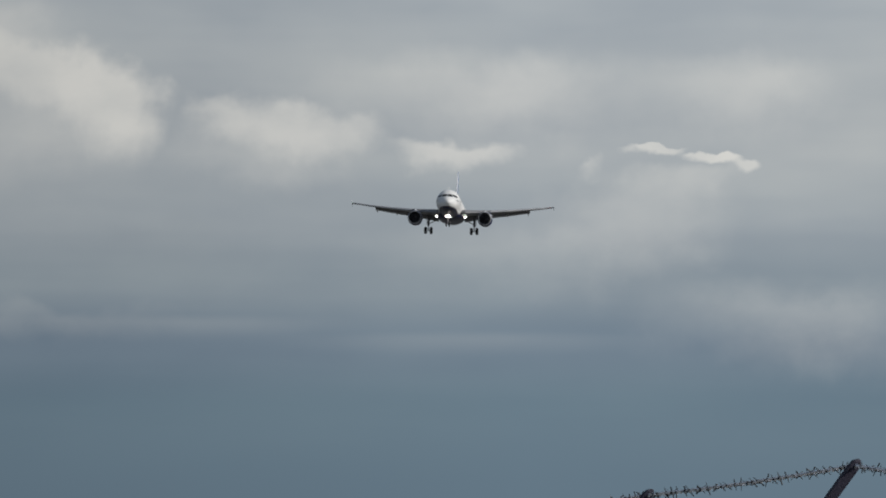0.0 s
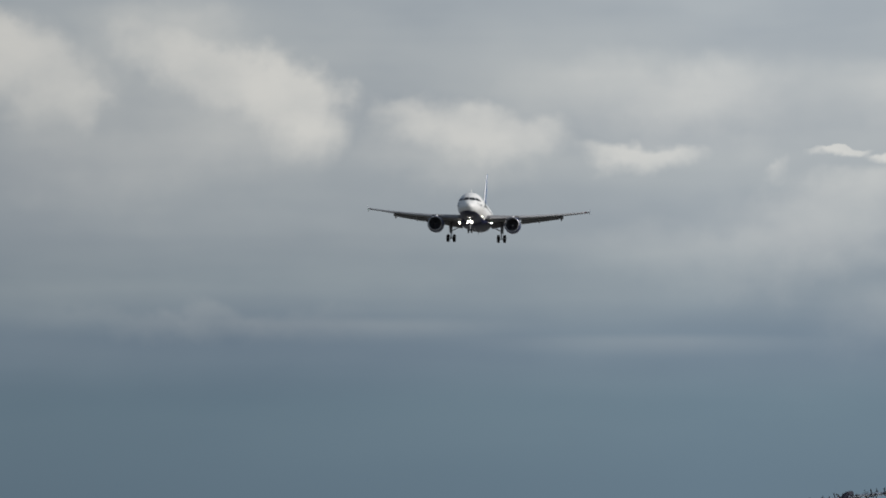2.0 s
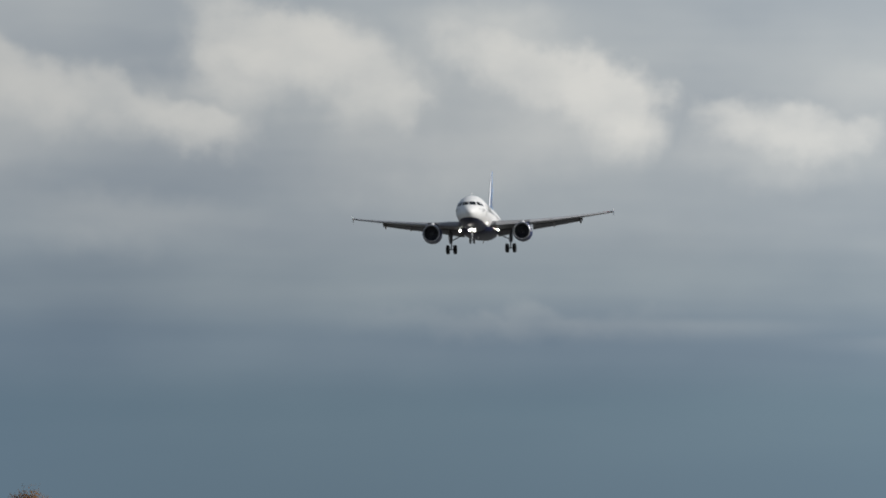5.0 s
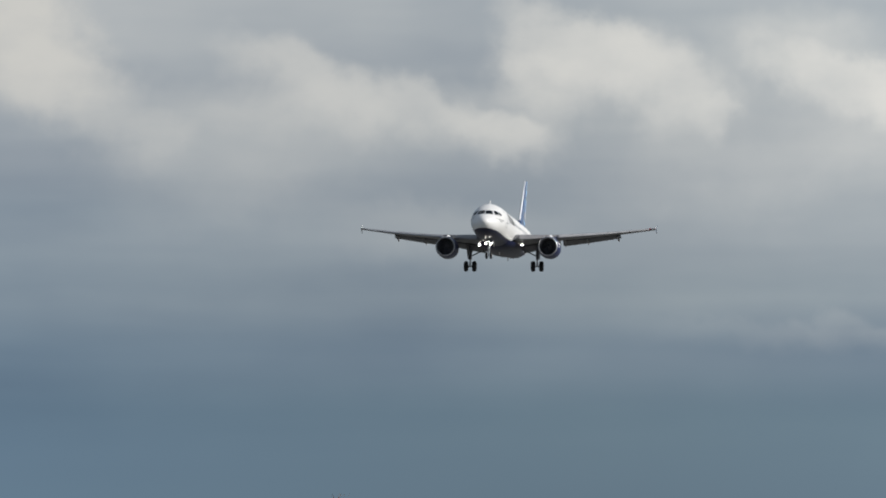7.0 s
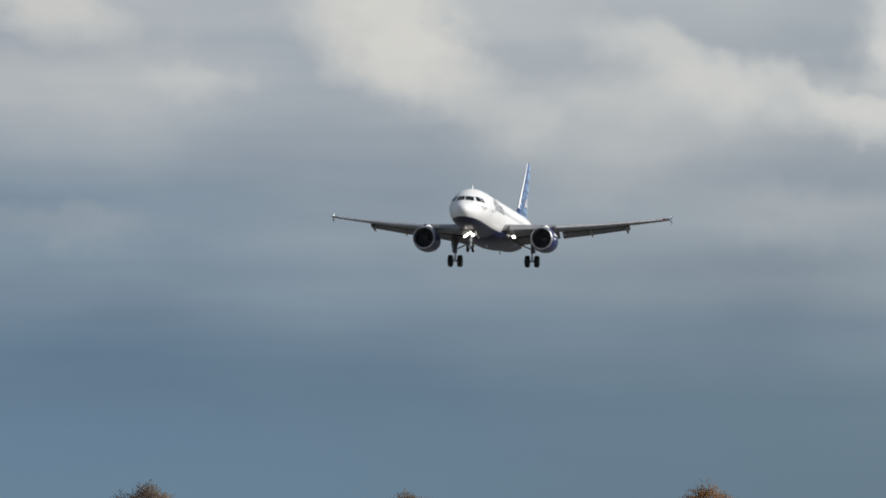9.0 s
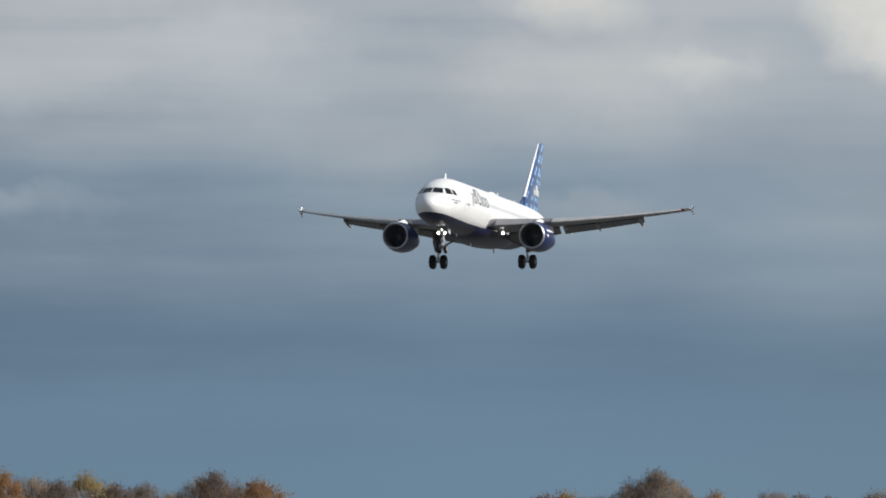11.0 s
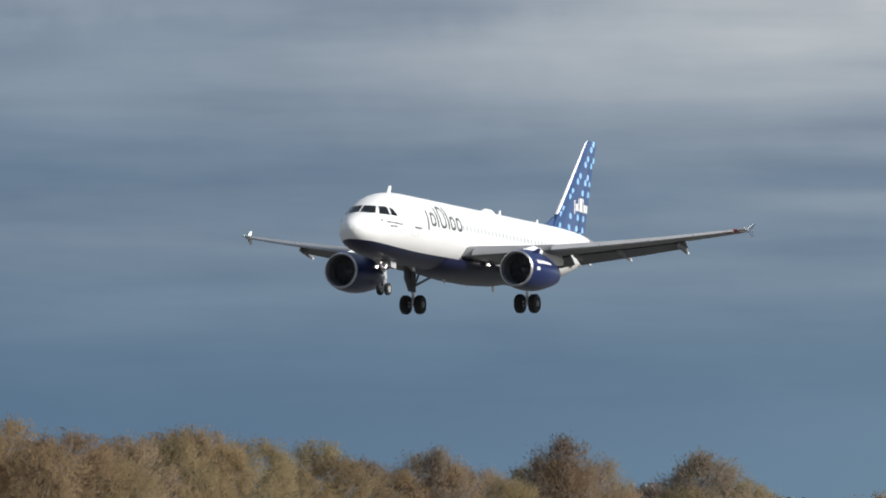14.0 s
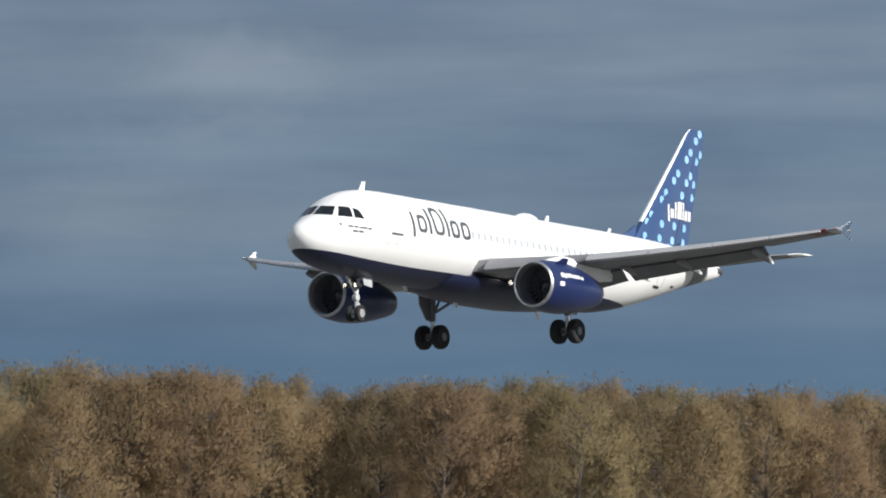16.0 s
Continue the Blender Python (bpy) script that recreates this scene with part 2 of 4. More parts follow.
def glow(name, color, strength):
    m = bpy.data.materials.new(name)
    m.use_nodes = True
    bsdf = m.node_tree.nodes["Principled BSDF"]
    bsdf.inputs["Emission Color"].default_value, bsdf.inputs["Emission Strength"].default_value = (*color, 1.0), strength
    return m


WHITE = material("white_paint", (0.82, 0.82, 0.81), 0.42, vary=0.04, scale=0.6, fine=6.0, coat=0.08)
NACELLE = material("nacelle_blue_paint", (0.008, 0.019, 0.088), 0.38, vary=0.15, scale=0.7, fine=8.0, coat=0.15)
BLUE = material("blue_paint", (0.032, 0.072, 0.185), 0.34, vary=0.12, scale=0.7, fine=8.0, coat=0.4)
SKY_BLUE = material("light_blue_paint", (0.29, 0.54, 0.88), 0.35, vary=0.1, per_object=0.15)
MARK_GREY = material("grey_marking", (0.085, 0.095, 0.11), 0.4, vary=0.08)
WING_GREY = material("wing_grey_paint", (0.225, 0.225, 0.235), 0.5, vary=0.12, scale=0.8, fine=9.0)
SLAT_GREY = material("slat_light_grey_paint", (0.36, 0.365, 0.38), 0.4, vary=0.1, scale=0.8, fine=9.0)
FLAP_GREY = material("flap_grey_paint", (0.165, 0.165, 0.175), 0.55, vary=0.14, scale=1.2, fine=12.0)
METAL = material("bare_metal", (0.66, 0.66, 0.68), 0.3, metal=0.9, vary=0.08, scale=2.0)
EDGE_METAL = material("satin_edge_metal", (0.86, 0.86, 0.87), 0.42, metal=0.75, vary=0.06, scale=2.0)
STRUT = material("strut_paint", (0.58, 0.59, 0.60), 0.4, metal=0.3, vary=0.15, scale=3.0)
STRUT_DARK = material("oily_strut", (0.16, 0.16, 0.17), 0.5, metal=0.4, vary=0.2, scale=4.0)
RUBBER = material("tyre_rubber", (0.018, 0.018, 0.019), 0.85, vary=0.25, scale=5.0)
RIM_DARK = material("dark_wheel_rim", (0.16, 0.16, 0.165), 0.5, metal=0.4, vary=0.2, scale=6.0)
RIM = material("wheel_rim", (0.6, 0.6, 0.6), 0.4, metal=0.6, vary=0.15, scale=6.0)
LIP = material("dull_inlet_metal", (0.48, 0.48, 0.50), 0.42, metal=0.8, vary=0.1, scale=2.0)
DUCT = material("inlet_lining", (0.12, 0.12, 0.128), 0.55, vary=0.1, scale=2.0)
FAN_METAL = material("fan_blade_titanium", (0.13, 0.13, 0.14), 0.5, metal=0.4, vary=0.15, scale=4.0)
EXHAUST = material("heat_stained_nozzle", (0.20, 0.18, 0.16), 0.45, metal=0.8, vary=0.25, scale=2.0)
GLASS = material("dark_cockpit_glass", (0.012, 0.014, 0.017), 0.06, vary=0.1)
PANE = material("dim_cabin_pane", (0.44, 0.46, 0.49), 0.3, vary=0.1)
SEAM = material("door_seam_grey", (0.52, 0.53, 0.54), 0.5, vary=0.1)
HOOD = material("black_lamp_hood", (0.015, 0.015, 0.016), 0.8, vary=0.1)
FENCE_BLUE = material("dull_blue_paint", (0.07, 0.10, 0.15), 0.45, vary=0.15)
RED = material("red_tip_paint", (0.20, 0.025, 0.035), 0.4, vary=0.1)
LAMP = glow("landing_light_glow", (1.0, 0.94, 0.84), 120.0)
LAMP_SMALL = glow("taxi_light_glow", (1.0, 0.95, 0.86), 60.0)
NAV_RED, NAV_GREEN = glow("red_light_glow", (1.0, 0.05, 0.03), 1.2), glow("green_light_glow", (0.1, 1.0, 0.35), 1.0)
GRASS = material("dry_field_grass", (0.125, 0.125, 0.115), 0.95, vary=0.35, scale=0.02, fine=1.5)
POST = material("dark_weathered_steel", (0.015, 0.013, 0.034), 0.75, metal=0.0, vary=0.3, scale=12.0, bump=0.3, fine=120.0)
WIRE = material("galvanised_wire", (0.86, 0.88, 0.94), 0.35, metal=0.0, vary=0.25, scale=30.0)
BARK = material("grey_bark", (0.10, 0.085, 0.072), 0.9, vary=0.3, scale=2.0, bump=0.6, fine=14.0)
BARB = material("dark_barb_wire", (0.045, 0.045, 0.05), 0.5, metal=0.4, vary=0.3, scale=40.0)
LEAF = {
    "olive": material("olive_autumn_leaves", (0.312, 0.24, 0.134), 0.8, vary=0.25, scale=0.3, fine=1.6, per_object=0.11, per_island=0.09),
    "tan": material("tan_autumn_leaves", (0.35, 0.25, 0.146), 0.8, vary=0.25, scale=0.3, fine=1.6, per_object=0.11, per_island=0.09),
    "yellow": material("yellow_autumn_leaves", (0.37, 0.255, 0.115), 0.8, vary=0.2, scale=0.3, fine=1.6, per_object=0.12, per_island=0.09),
    "orange": material("orange_autumn_leaves", (0.37, 0.215, 0.105), 0.8, vary=0.2, scale=0.3, fine=1.6, per_object=0.1, per_island=0.09),
    "brown": material("brown_autumn_leaves", (0.36, 0.26, 0.175), 0.8, vary=0.25, scale=0.3, fine=1.6, per_object=0.1, per_island=0.09),
    "twigs": material("bare_twig_brown", (0.25, 0.195, 0.155), 0.85, vary=0.2, scale=0.3, fine=1.6, per_object=0.15, per_island=0.09),
}
for leaf_paint in LEAF.values():
    nt = leaf_paint.node_tree
    thin = nt.nodes.new("ShaderNodeBsdfTranslucent")
    both_sides = nt.nodes.new("ShaderNodeMixShader")
    both_sides.inputs[0].default_value = 0.62
    paint_node = nt.nodes["Principled BSDF"]
    nt.links.new(paint_node.inputs["Base Color"].links[0].from_socket, thin.inputs[0])
    nt.links.new(paint_node.outputs[0], both_sides.inputs[1])
    nt.links.new(thin.outputs[0], both_sides.inputs[2])
    nt.links.new(both_sides.outputs[0], nt.nodes["Material Output"].inputs[0])
# distance haze is mixed into the conifers' base colour
FIR = material("far_conifer_hazed", (0.14, 0.175, 0.195), 0.9, vary=0.2, scale=0.05, per_island=0.2)


def two_tone(name, upper, lower):
    """Fuselage paint: white above, navy below a line that climbs out of sight towards the tail."""
    m = upper.copy()
    m.name = name
    nt = m.node_tree
    bsdf = nt.nodes["Principled BSDF"]
    pos_xyz = nt.nodes.new("ShaderNodeSeparateXYZ")
    nt.links.new(nt.nodes.new("ShaderNodeTexCoord").outputs["Object"], pos_xyz.inputs[0])
    curve = nt.nodes.new("ShaderNodeFloatCurve")
    c = curve.mapping.curves[0]
    while len(c.points) < 6:
        c.points.new(0.5, 0.5)
    for p, (a, b) in zip(c.points, LINE):
        p.location = (a, b)
    curve.mapping.update()
    along = nt.nodes.new("ShaderNodeMapRange")
    along.inputs[1].default_value, along.inputs[2].default_value = 17.0, -21.0
    nt.links.new(pos_xyz.outputs[0], along.inputs[0])
    nt.links.new(along.outputs[0], curve.inputs["Value"])
    height = nt.nodes.new("ShaderNodeMapRange")
    height.inputs[1].default_value, height.inputs[2].default_value = -3.0, 3.0
    nt.links.new(pos_xyz.outputs[2], height.inputs[0])
    under = nt.nodes.new("ShaderNodeMath")
    under.operation = "LESS_THAN"
    nt.links.new(height.outputs[0], under.inputs[0])
    nt.links.new(curve.outputs[0], under.inputs[1])
    mix = nt.nodes.new("ShaderNodeMix")
    mix.data_type = "RGBA"
    nt.links.new(under.outputs[0], mix.inputs[0])
    nt.links.new(bsdf.inputs["Base Color"].links[0].from_socket, mix.inputs[6])
    mix.inputs[7].default_value = lower
    nt.links.new(mix.outputs[2], bsdf.inputs["Base Color"])
    return m


# paint line: share of the length from the nose, height as share of -3 to 3 m
LINE = [(0.0, 0.318), (0.12, 0.272), (0.32, 0.270), (0.60, 0.275), (0.74, 0.25), (0.90, 0.20)]
BODY_PAINT = two_tone("white_over_navy_paint", WHITE, (0.010, 0.014, 0.050, 1.0))


# ---- mesh helpers ----
def mesh_of(bm, name, mat, smooth=True):
    bmesh.ops.recalc_face_normals(bm, faces=bm.faces)
    me = bpy.data.meshes.new(name)
    if smooth:
        for f in bm.faces:
            f.smooth = True
        for e in bm.edges:
            if len(e.link_faces) == 2 and e.calc_face_angle(0) > 0.7:
                e.smooth = False
    bm.to_mesh(me)
    bm.free()
    me.materials.append(mat)
    return me


def part(name, bm, mat, parent, label="", smooth=True):
    me = bm if isinstance(bm, bpy.types.Mesh) else mesh_of(bm, name, mat, smooth)
    ob = new(name, me)
    ob.parent = parent
    if label:
        tagged(ob, label)
    return ob


def loft(rings, cap=True, bm=None):
    bm = bm or bmesh.new()
    rows = [[bm.verts.new(p) for p in r] for r in rings]
    for a, b in zip(rows, rows[1:]):
        n = len(a)
        for i in range(n):
            bm.faces.new((a[i], a[(i + 1) % n], b[(i + 1) % n], b[i]))
    if cap:
        bm.faces.new(rows[0])
        bm.faces.new(rows[-1])
    return bm


def tube(p0, p1, r0, r1=None, seg=12, bm=None):
    p0, p1 = Vector(p0), Vector(p1)
    d = (p1 - p0).normalized()
    a = d.orthogonal().normalized()
    b = d.cross(a)
    r1 = r0 if r1 is None else r1
    rings = [[p + (a * math.cos(k * 2 * math.pi / seg) + b * math.sin(k * 2 * math.pi / seg)) * r for k in range(seg)] for p, r in ((p0, r0), (p1, r1))]
    return loft(rings, True, bm)


def lathe(profile, center, axis="x", seg=40, closed=False, bm=None):
    """A turned form: profile of (distance along the axis, radius)."""
    cx, cy, cz = center
    rings = []
    for d, r in profile:
        ring = []
        for k in range(seg):
            u, v = r * math.cos(k * 2 * math.pi / seg), r * math.sin(k * 2 * math.pi / seg)
            ring.append((cx + d, cy + u, cz + v) if axis == "x" else (cx + u, cy + d, cz + v))
        rings.append(ring)
    if closed:
        rings.append(rings[0])
        bm = loft(rings, False, bm)
        bmesh.ops.remove_doubles(bm, verts=bm.verts, dist=1e-5)
        return bm
    return loft(rings, True, bm)


def slab(corners, thick, bm=None):
    """A plate of a polygon's corners, thick along its normal."""
    pts = [Vector(c) for c in corners]
    n = (pts[1] - pts[0]).cross(pts[2] - pts[0]).normalized() * thick / 2
    bm = bm or bmesh.new()
    a, b = [bm.verts.new(p + n) for p in pts], [bm.verts.new(p - n) for p in pts]
    bm.faces.new(a)
    bm.faces.new(b[::-1])
    for i in range(len(pts)):
        j = (i + 1) % len(pts)
        bm.faces.new((a[i], b[i], b[j], a[j]))
    return bm


def box(center, size, bm=None):
    x, y, z = center
    a, b, c = (s / 2 for s in size)
    return slab([(x - a, y - b, z), (x + a, y - b, z), (x + a, y + b, z), (x - a, y + b, z)], 2 * c, bm)


# ---- ground ----
bm = bmesh.new()
bmesh.ops.create_grid(bm, x_segments=24, y_segments=24, size=4400)
ground = tagged(new("ground", mesh_of(bm, "ground", GRASS)), "flat grey-brown field around the runway", "ground", kind="structure")


# ---- the airliner; x forward, y to its left wing, z up; stations run back from the nose ----
airliner = tagged(new("airliner"), "white and navy twin-engine passenger jet, landing gear down, on final approach", "airplane")
airliner.empty_display_size = 5
ST = 17.0
# station, half width, top, bottom
SECTIONS = [(0.0, 0.03, -0.46, -0.54), (0.06, 0.26, -0.26, -0.75), (0.2, 0.48, -0.08, -0.98), (0.5, 0.76, 0.12, -1.25), (1.0, 1.08, 0.37, -1.52), (1.45, 1.30, 0.58, -1.68),
            (2.0, 1.50, 0.98, -1.81), (2.6, 1.66, 1.36, -1.90), (3.3, 1.79, 1.66, -1.97), (4.2, 1.89, 1.90, -2.03), (5.5, 1.96, 2.04, -2.07), (7.0, 1.975, 2.07, -2.07),
            (23.0, 1.975, 2.07, -2.07), (25.0, 1.95, 2.07, -1.98), (27.0, 1.86, 2.07, -1.70), (29.0, 1.68, 2.06, -1.28), (31.0, 1.42, 2.02, -0.78),
            (33.0, 1.08, 1.92, -0.24), (35.0, 0.70, 1.73, 0.24), (36.4, 0.42, 1.54, 0.55), (37.35, 0.22, 1.36, 0.80)]
SEC = np.array(SECTIONS)


def section(s):
    """Half width, top and bottom of the fuselage at a station, eased between the sections."""
    i = int(np.clip(np.searchsorted(SEC[:, 0], s) - 1, 0, len(SEC) - 2))
    x0, x1 = SEC[i, 0], SEC[i + 1, 0]
    t = min(max((s - x0) / (x1 - x0), 0), 1)
    out = []
    for c in (1, 2, 3):
        y0, y1 = SEC[i, c], SEC[i + 1, c]
        g = (y1 - y0) / (x1 - x0)
        gp = (y0 - SEC[i - 1, c]) / (x0 - SEC[i - 1, 0]) if i else g * 1.5
        gn = (SEC[i + 2, c] - y1) / (SEC[i + 2, 0] - x1) if i + 2 < len(SEC) else g
        m0 = 0 if gp * g <= 0 else 2 * gp * g / (gp + g)
        m1 = 0 if gn * g <= 0 else 2 * gn * g / (gn + g)
        h = x1 - x0
        out.append((2 * t**3 - 3 * t**2 + 1) * y0 + (t**3 - 2 * t**2 + t) * h * m0 + (3 * t**2 - 2 * t**3) * y1 + (t**3 - t**2) * h * m1)
    return out


def skin(s, a, off=0.0):
    """A point of the fuselage's skin at a station, a degrees round from the top to the left."""
    w, top, low = section(s)
    mid = low + (top - low) * 0.5
    a = radians(a)
    return Vector((ST - s, (w + off) * math.sin(a), mid + ((top - low) / 2 + off) * math.cos(a)))


def skin_at(s, z, side, off=0.0):
    """The skin's point at a station and a height, on one side."""
    w, top, low = section(s)
    mid, half = (top + low) / 2, (top - low) / 2
    k = min(max((z - mid) / half, -1), 1)
    return Vector((ST - s, side * (w * math.sqrt(1 - k * k) + off), z))


def front_at(y, z, off=0.0):
    """The skin's point met from the front at y, z."""
    a, b = 0.0, 6.0
    for _ in range(30):
        s = (a + b) / 2
        w, top, low = section(s)
        inside = (y / w) ** 2 + ((z - (top + low) / 2) / ((top - low) / 2)) ** 2 < 1
        a, b = (a, s) if inside else (s, b)
    return Vector((ST - a + off, y, z + off * 0.6))


stations = sorted(set([0.0, 0.02, 0.06, 0.12, 0.2, 0.32] + [0.5 + 0.15 * k for k in range(24)] + [4.2 + 0.45 * k for k in range(7)] + list(range(8, 24)) + [24 + 0.6 * k for k in range(22)] + [37.35]))
fuselage = part("fuselage", loft([[skin(s, k * 7.5) for k in range(48)] for s in stations]), BODY_PAINT, airliner, "white fuselage with navy blue belly")


def patch(corner, nu=6, nv=4):
    """A small curved sheet: corner(u, v) gives its points."""
    bm = bmesh.new()
    g = [[bm.verts.new(corner(u / nu, v / nv)) for v in range(nv + 1)] for u in range(nu + 1)]
    for a, b in zip(g, g[1:]):
        for i in range(nv):
            bm.faces.new((a[i], b[i], b[i + 1], a[i + 1]))
    return bm


def blend(q, u, v):
    """A point inside four corners, given round the edge."""
    (a, b), (c, d), (e, f), (g, h) = q
    return ((1 - u) * ((1 - v) * a + v * c) + u * ((1 - v) * g + v * e), (1 - u) * ((1 - v) * b + v * d) + u * ((1 - v) * h + v * f))


for side in (1, -1):
    front = [(0.05, 0.55), (0.05, 0.98), (0.72, 0.95), (0.90, 0.50)]
    part("cockpit_window", patch(lambda u, v: front_at(side * blend(front, u, v)[0], blend(front, u, v)[1], 0.02)), GLASS, fuselage, "dark cockpit windscreen pane")
    for q in ([(1.88, 0.48), (2.28, 0.97), (2.66, 0.95), (2.52, 0.45)], [(2.62, 0.45), (2.78, 0.93), (3.02, 0.84), (3.16, 0.43)]):
        part("cockpit_window", patch(lambda u, v: skin_at(*blend(q, u, v), side, 0.015)), GLASS, fuselage, "dark cockpit side pane")

# cabin windows, one mesh for a side
for side in (1, -1):
    base = skin_at(15.0, 0.48, side)
    pane = mesh_of(patch(lambda u, v: skin_at(15.0 + (u - 0.5) * 0.23, 0.48 + (v - 0.5) * 0.33, side, 0.012) - base, 2, 3), "cabin_window", PANE)
    for k in range(36):
        s = 12.0 + 0.53 * k
        if s > 27.5:
            break
        part("cabin_window", pane, None, fuselage).location = skin_at(s, 0.48, side)
    # doors: thin seams round a panel
    for s0, s1 in ((4.75, 5.6), (29.2, 29.95)):
        bm = bmesh.new()
        edges = [(s0, -0.55, s0, 1.3), (s1, -0.55, s1, 1.3), (s0, 1.3, s1, 1.3), (s0, -0.55, s1, -0.55)]
        for a, b, c, d in edges:
            pts = [skin_at(a + (c - a) * k / 8, b + (d - b) * k / 8, side, 0.004) for k in range(9)]
            for p, q in zip(pts, pts[1:]):
                tube(p, q, 0.012, seg=6, bm=bm)
        part("door_seam", bm, SEAM, fuselage)
    # over-door handle mark and the small lettering by the nose, as plain bars
    part("door_sill_mark", patch(lambda u, v: skin_at(5.05 + u * 0.95, -0.12 + v * 0.10, side, 0.012), 4, 2), MARK_GREY, fuselage)
    for a, l, z, h in ((1.72, 0.12, 0.02, 0.12), (2.1, 0.3, -0.03, 0.09), (2.46, 0.22, -0.03, 0.09), (2.74, 0.5, -0.04, 0.08), (3.3, 0.28, -0.05, 0.08), (2.35, 0.3, -0.24, 0.09), (2.7, 0.3, -0.24, 0.09)):
        part("name_bar", patch(lambda u, v: skin_at(a + u * l, z + v * h, side, 0.014), 3, 1), MARK_GREY, fuselage)
    # airline wordmark as plain bars and rounded rings
    for s, w, z0, z1 in ((6.84, 0.19, -0.06, 1.12), (8.27, 0.2, 0.20, 1.40), (9.80, 0.2, 0.20, 1.52)):
        part("wordmark_bar", patch(lambda u, v: skin_at(s + u * w, z0 + v * (z1 - z0), side, 0.012), 2, 6), MARK_GREY, fuselage)
    for s, w, z0, z1 in ((7.32, 0.76, 0.20, 1.04), (8.68, 0.92, 0.20, 1.52), (10.16, 0.72, 0.20, 1.04), (11.06, 0.74, 0.20, 1.04)):
        def ring_on_skin(u, v):
            c, d = math.cos(2 * math.pi * u), math.sin(2 * math.pi * u)
            c, d = math.copysign(abs(c) ** 0.6, c), math.copysign(abs(d) ** 0.6, d)
            return skin_at(s + w / 2 + c * (w / 2 - 0.185 * v), (z0 + z1) / 2 + d * ((z1 - z0) / 2 - 0.165 * v), side, 0.012)
        part("wordmark_ring", patch(ring_on_skin, 28, 1), MARK_GREY, fuselage)

part("outflow_slot", patch(lambda u, v: skin_at(28.9 + u * 0.75, -0.50 + v * 0.13, 1, 0.012), 3, 2), RUBBER, fuselage, "dark slot in the rear fuselage")
part("waste_panel", patch(lambda u, v: skin_at(31.2 + u * 0.5, -0.28 + v * 0.10, 1, 0.012), 3, 2), MARK_GREY, fuselage)

# belly fairing between the wings
FAIR = [(10.3, 0.5, -1.75), (11.2, 1.5, -2.2), (12.5, 2.0, -2.42), (15.0, 2.2, -2.52), (18.0, 2.2, -2.50), (20.0, 1.95, -2.38), (21.8, 1.4, -2.15), (23.0, 0.5, -1.9)]
rings = []
for s, w, low in FAIR:
    rings.append([(ST - s, w * math.cos(k * math.pi / 12) if k <= 12 else w * math.cos((24 - k) * math.pi / 12), (low + (-1.45 - low) * (1 - math.sin(k * math.pi / 12)) if k <= 12 else -1.42 + 0.02 * math.sin((k - 12) * math.pi / 12))) for k in range(24)])
part("belly_fairing", loft(rings), BODY_PAINT, fuselage, "navy wing-root belly fairing")

# aerials
def blade(s, z, h, c, name, lean=0.6, thick=0.05, top=True):
    g = 1 if top else -1
    part(name, slab([(ST - s, 0, z), (ST - s - c, 0, z), (ST - s - c * 0.95 - h * lean * 0.4, 0, z + g * h), (ST - s - c * 0.35 - h * lean * 0.4, 0, z + g * h)], thick), WHITE, fuselage)


blade(5.2, 2.03, 0.42, 0.42, "aerial")
blade(21.3, 2.03, 0.34, 0.34, "aerial")
blade(27.0, 2.03, 0.26, 0.3, "aerial")
blade(13.4, -2.45, 0.24, 0.3, "belly_aerial", top=False)
blade(9.0, -2.03, 0.26, 0.34, "belly_aerial", top=False)
blade(20.6, -2.28, 0.36, 0.3, "drain_mast", thick=0.08, top=False)
part("radome_hump", lathe([(-1.0, 0.02), (-0.8, 0.2), (-0.3, 0.32), (0.3, 0.32), (0.8, 0.2), (1.0, 0.02)], (ST - 19.7, 0, 1.98), seg=20), WHITE, fuselage)
part("tail_exhaust", lathe([(-0.22, 0.14), (-0.2, 0.19), (0.1, 0.25), (0.5, 0.33)], (ST - 37.45, 0, 1.08), seg=24), EXHAUST, fuselage, "grey metal exhaust cone of the tail")
bm = bmesh.new()
loft([[skin(s, k * 7.5, 0.012) for k in range(48)] for s in (35.35, 35.8, 36.4, 36.9, 37.36)], False, bm)
part("tail_cone", bm, WHITE, fuselage, "white tail cone")
bm = bmesh.new()
loft([[skin(s, k * 7.5, 0.012) for k in range(48)] for s in (33.6, 34.2, 34.8, 35.34)], False, bm)
part("tail_cone_band", bm, WING_GREY, fuselage, "unpainted grey band before the tail cone")

AIRFOIL = [(1.0, 0.002), (0.85, 0.028), (0.65, 0.058), (0.45, 0.075), (0.28, 0.078), (0.15, 0.066), (0.06, 0.046), (0.015, 0.024), (0.0, 0.0),
           (0.015, -0.02), (0.06, -0.034), (0.15, -0.046), (0.28, -0.052), (0.45, -0.050), (0.65, -0.036), (0.85, -0.014), (1.0, -0.002)]


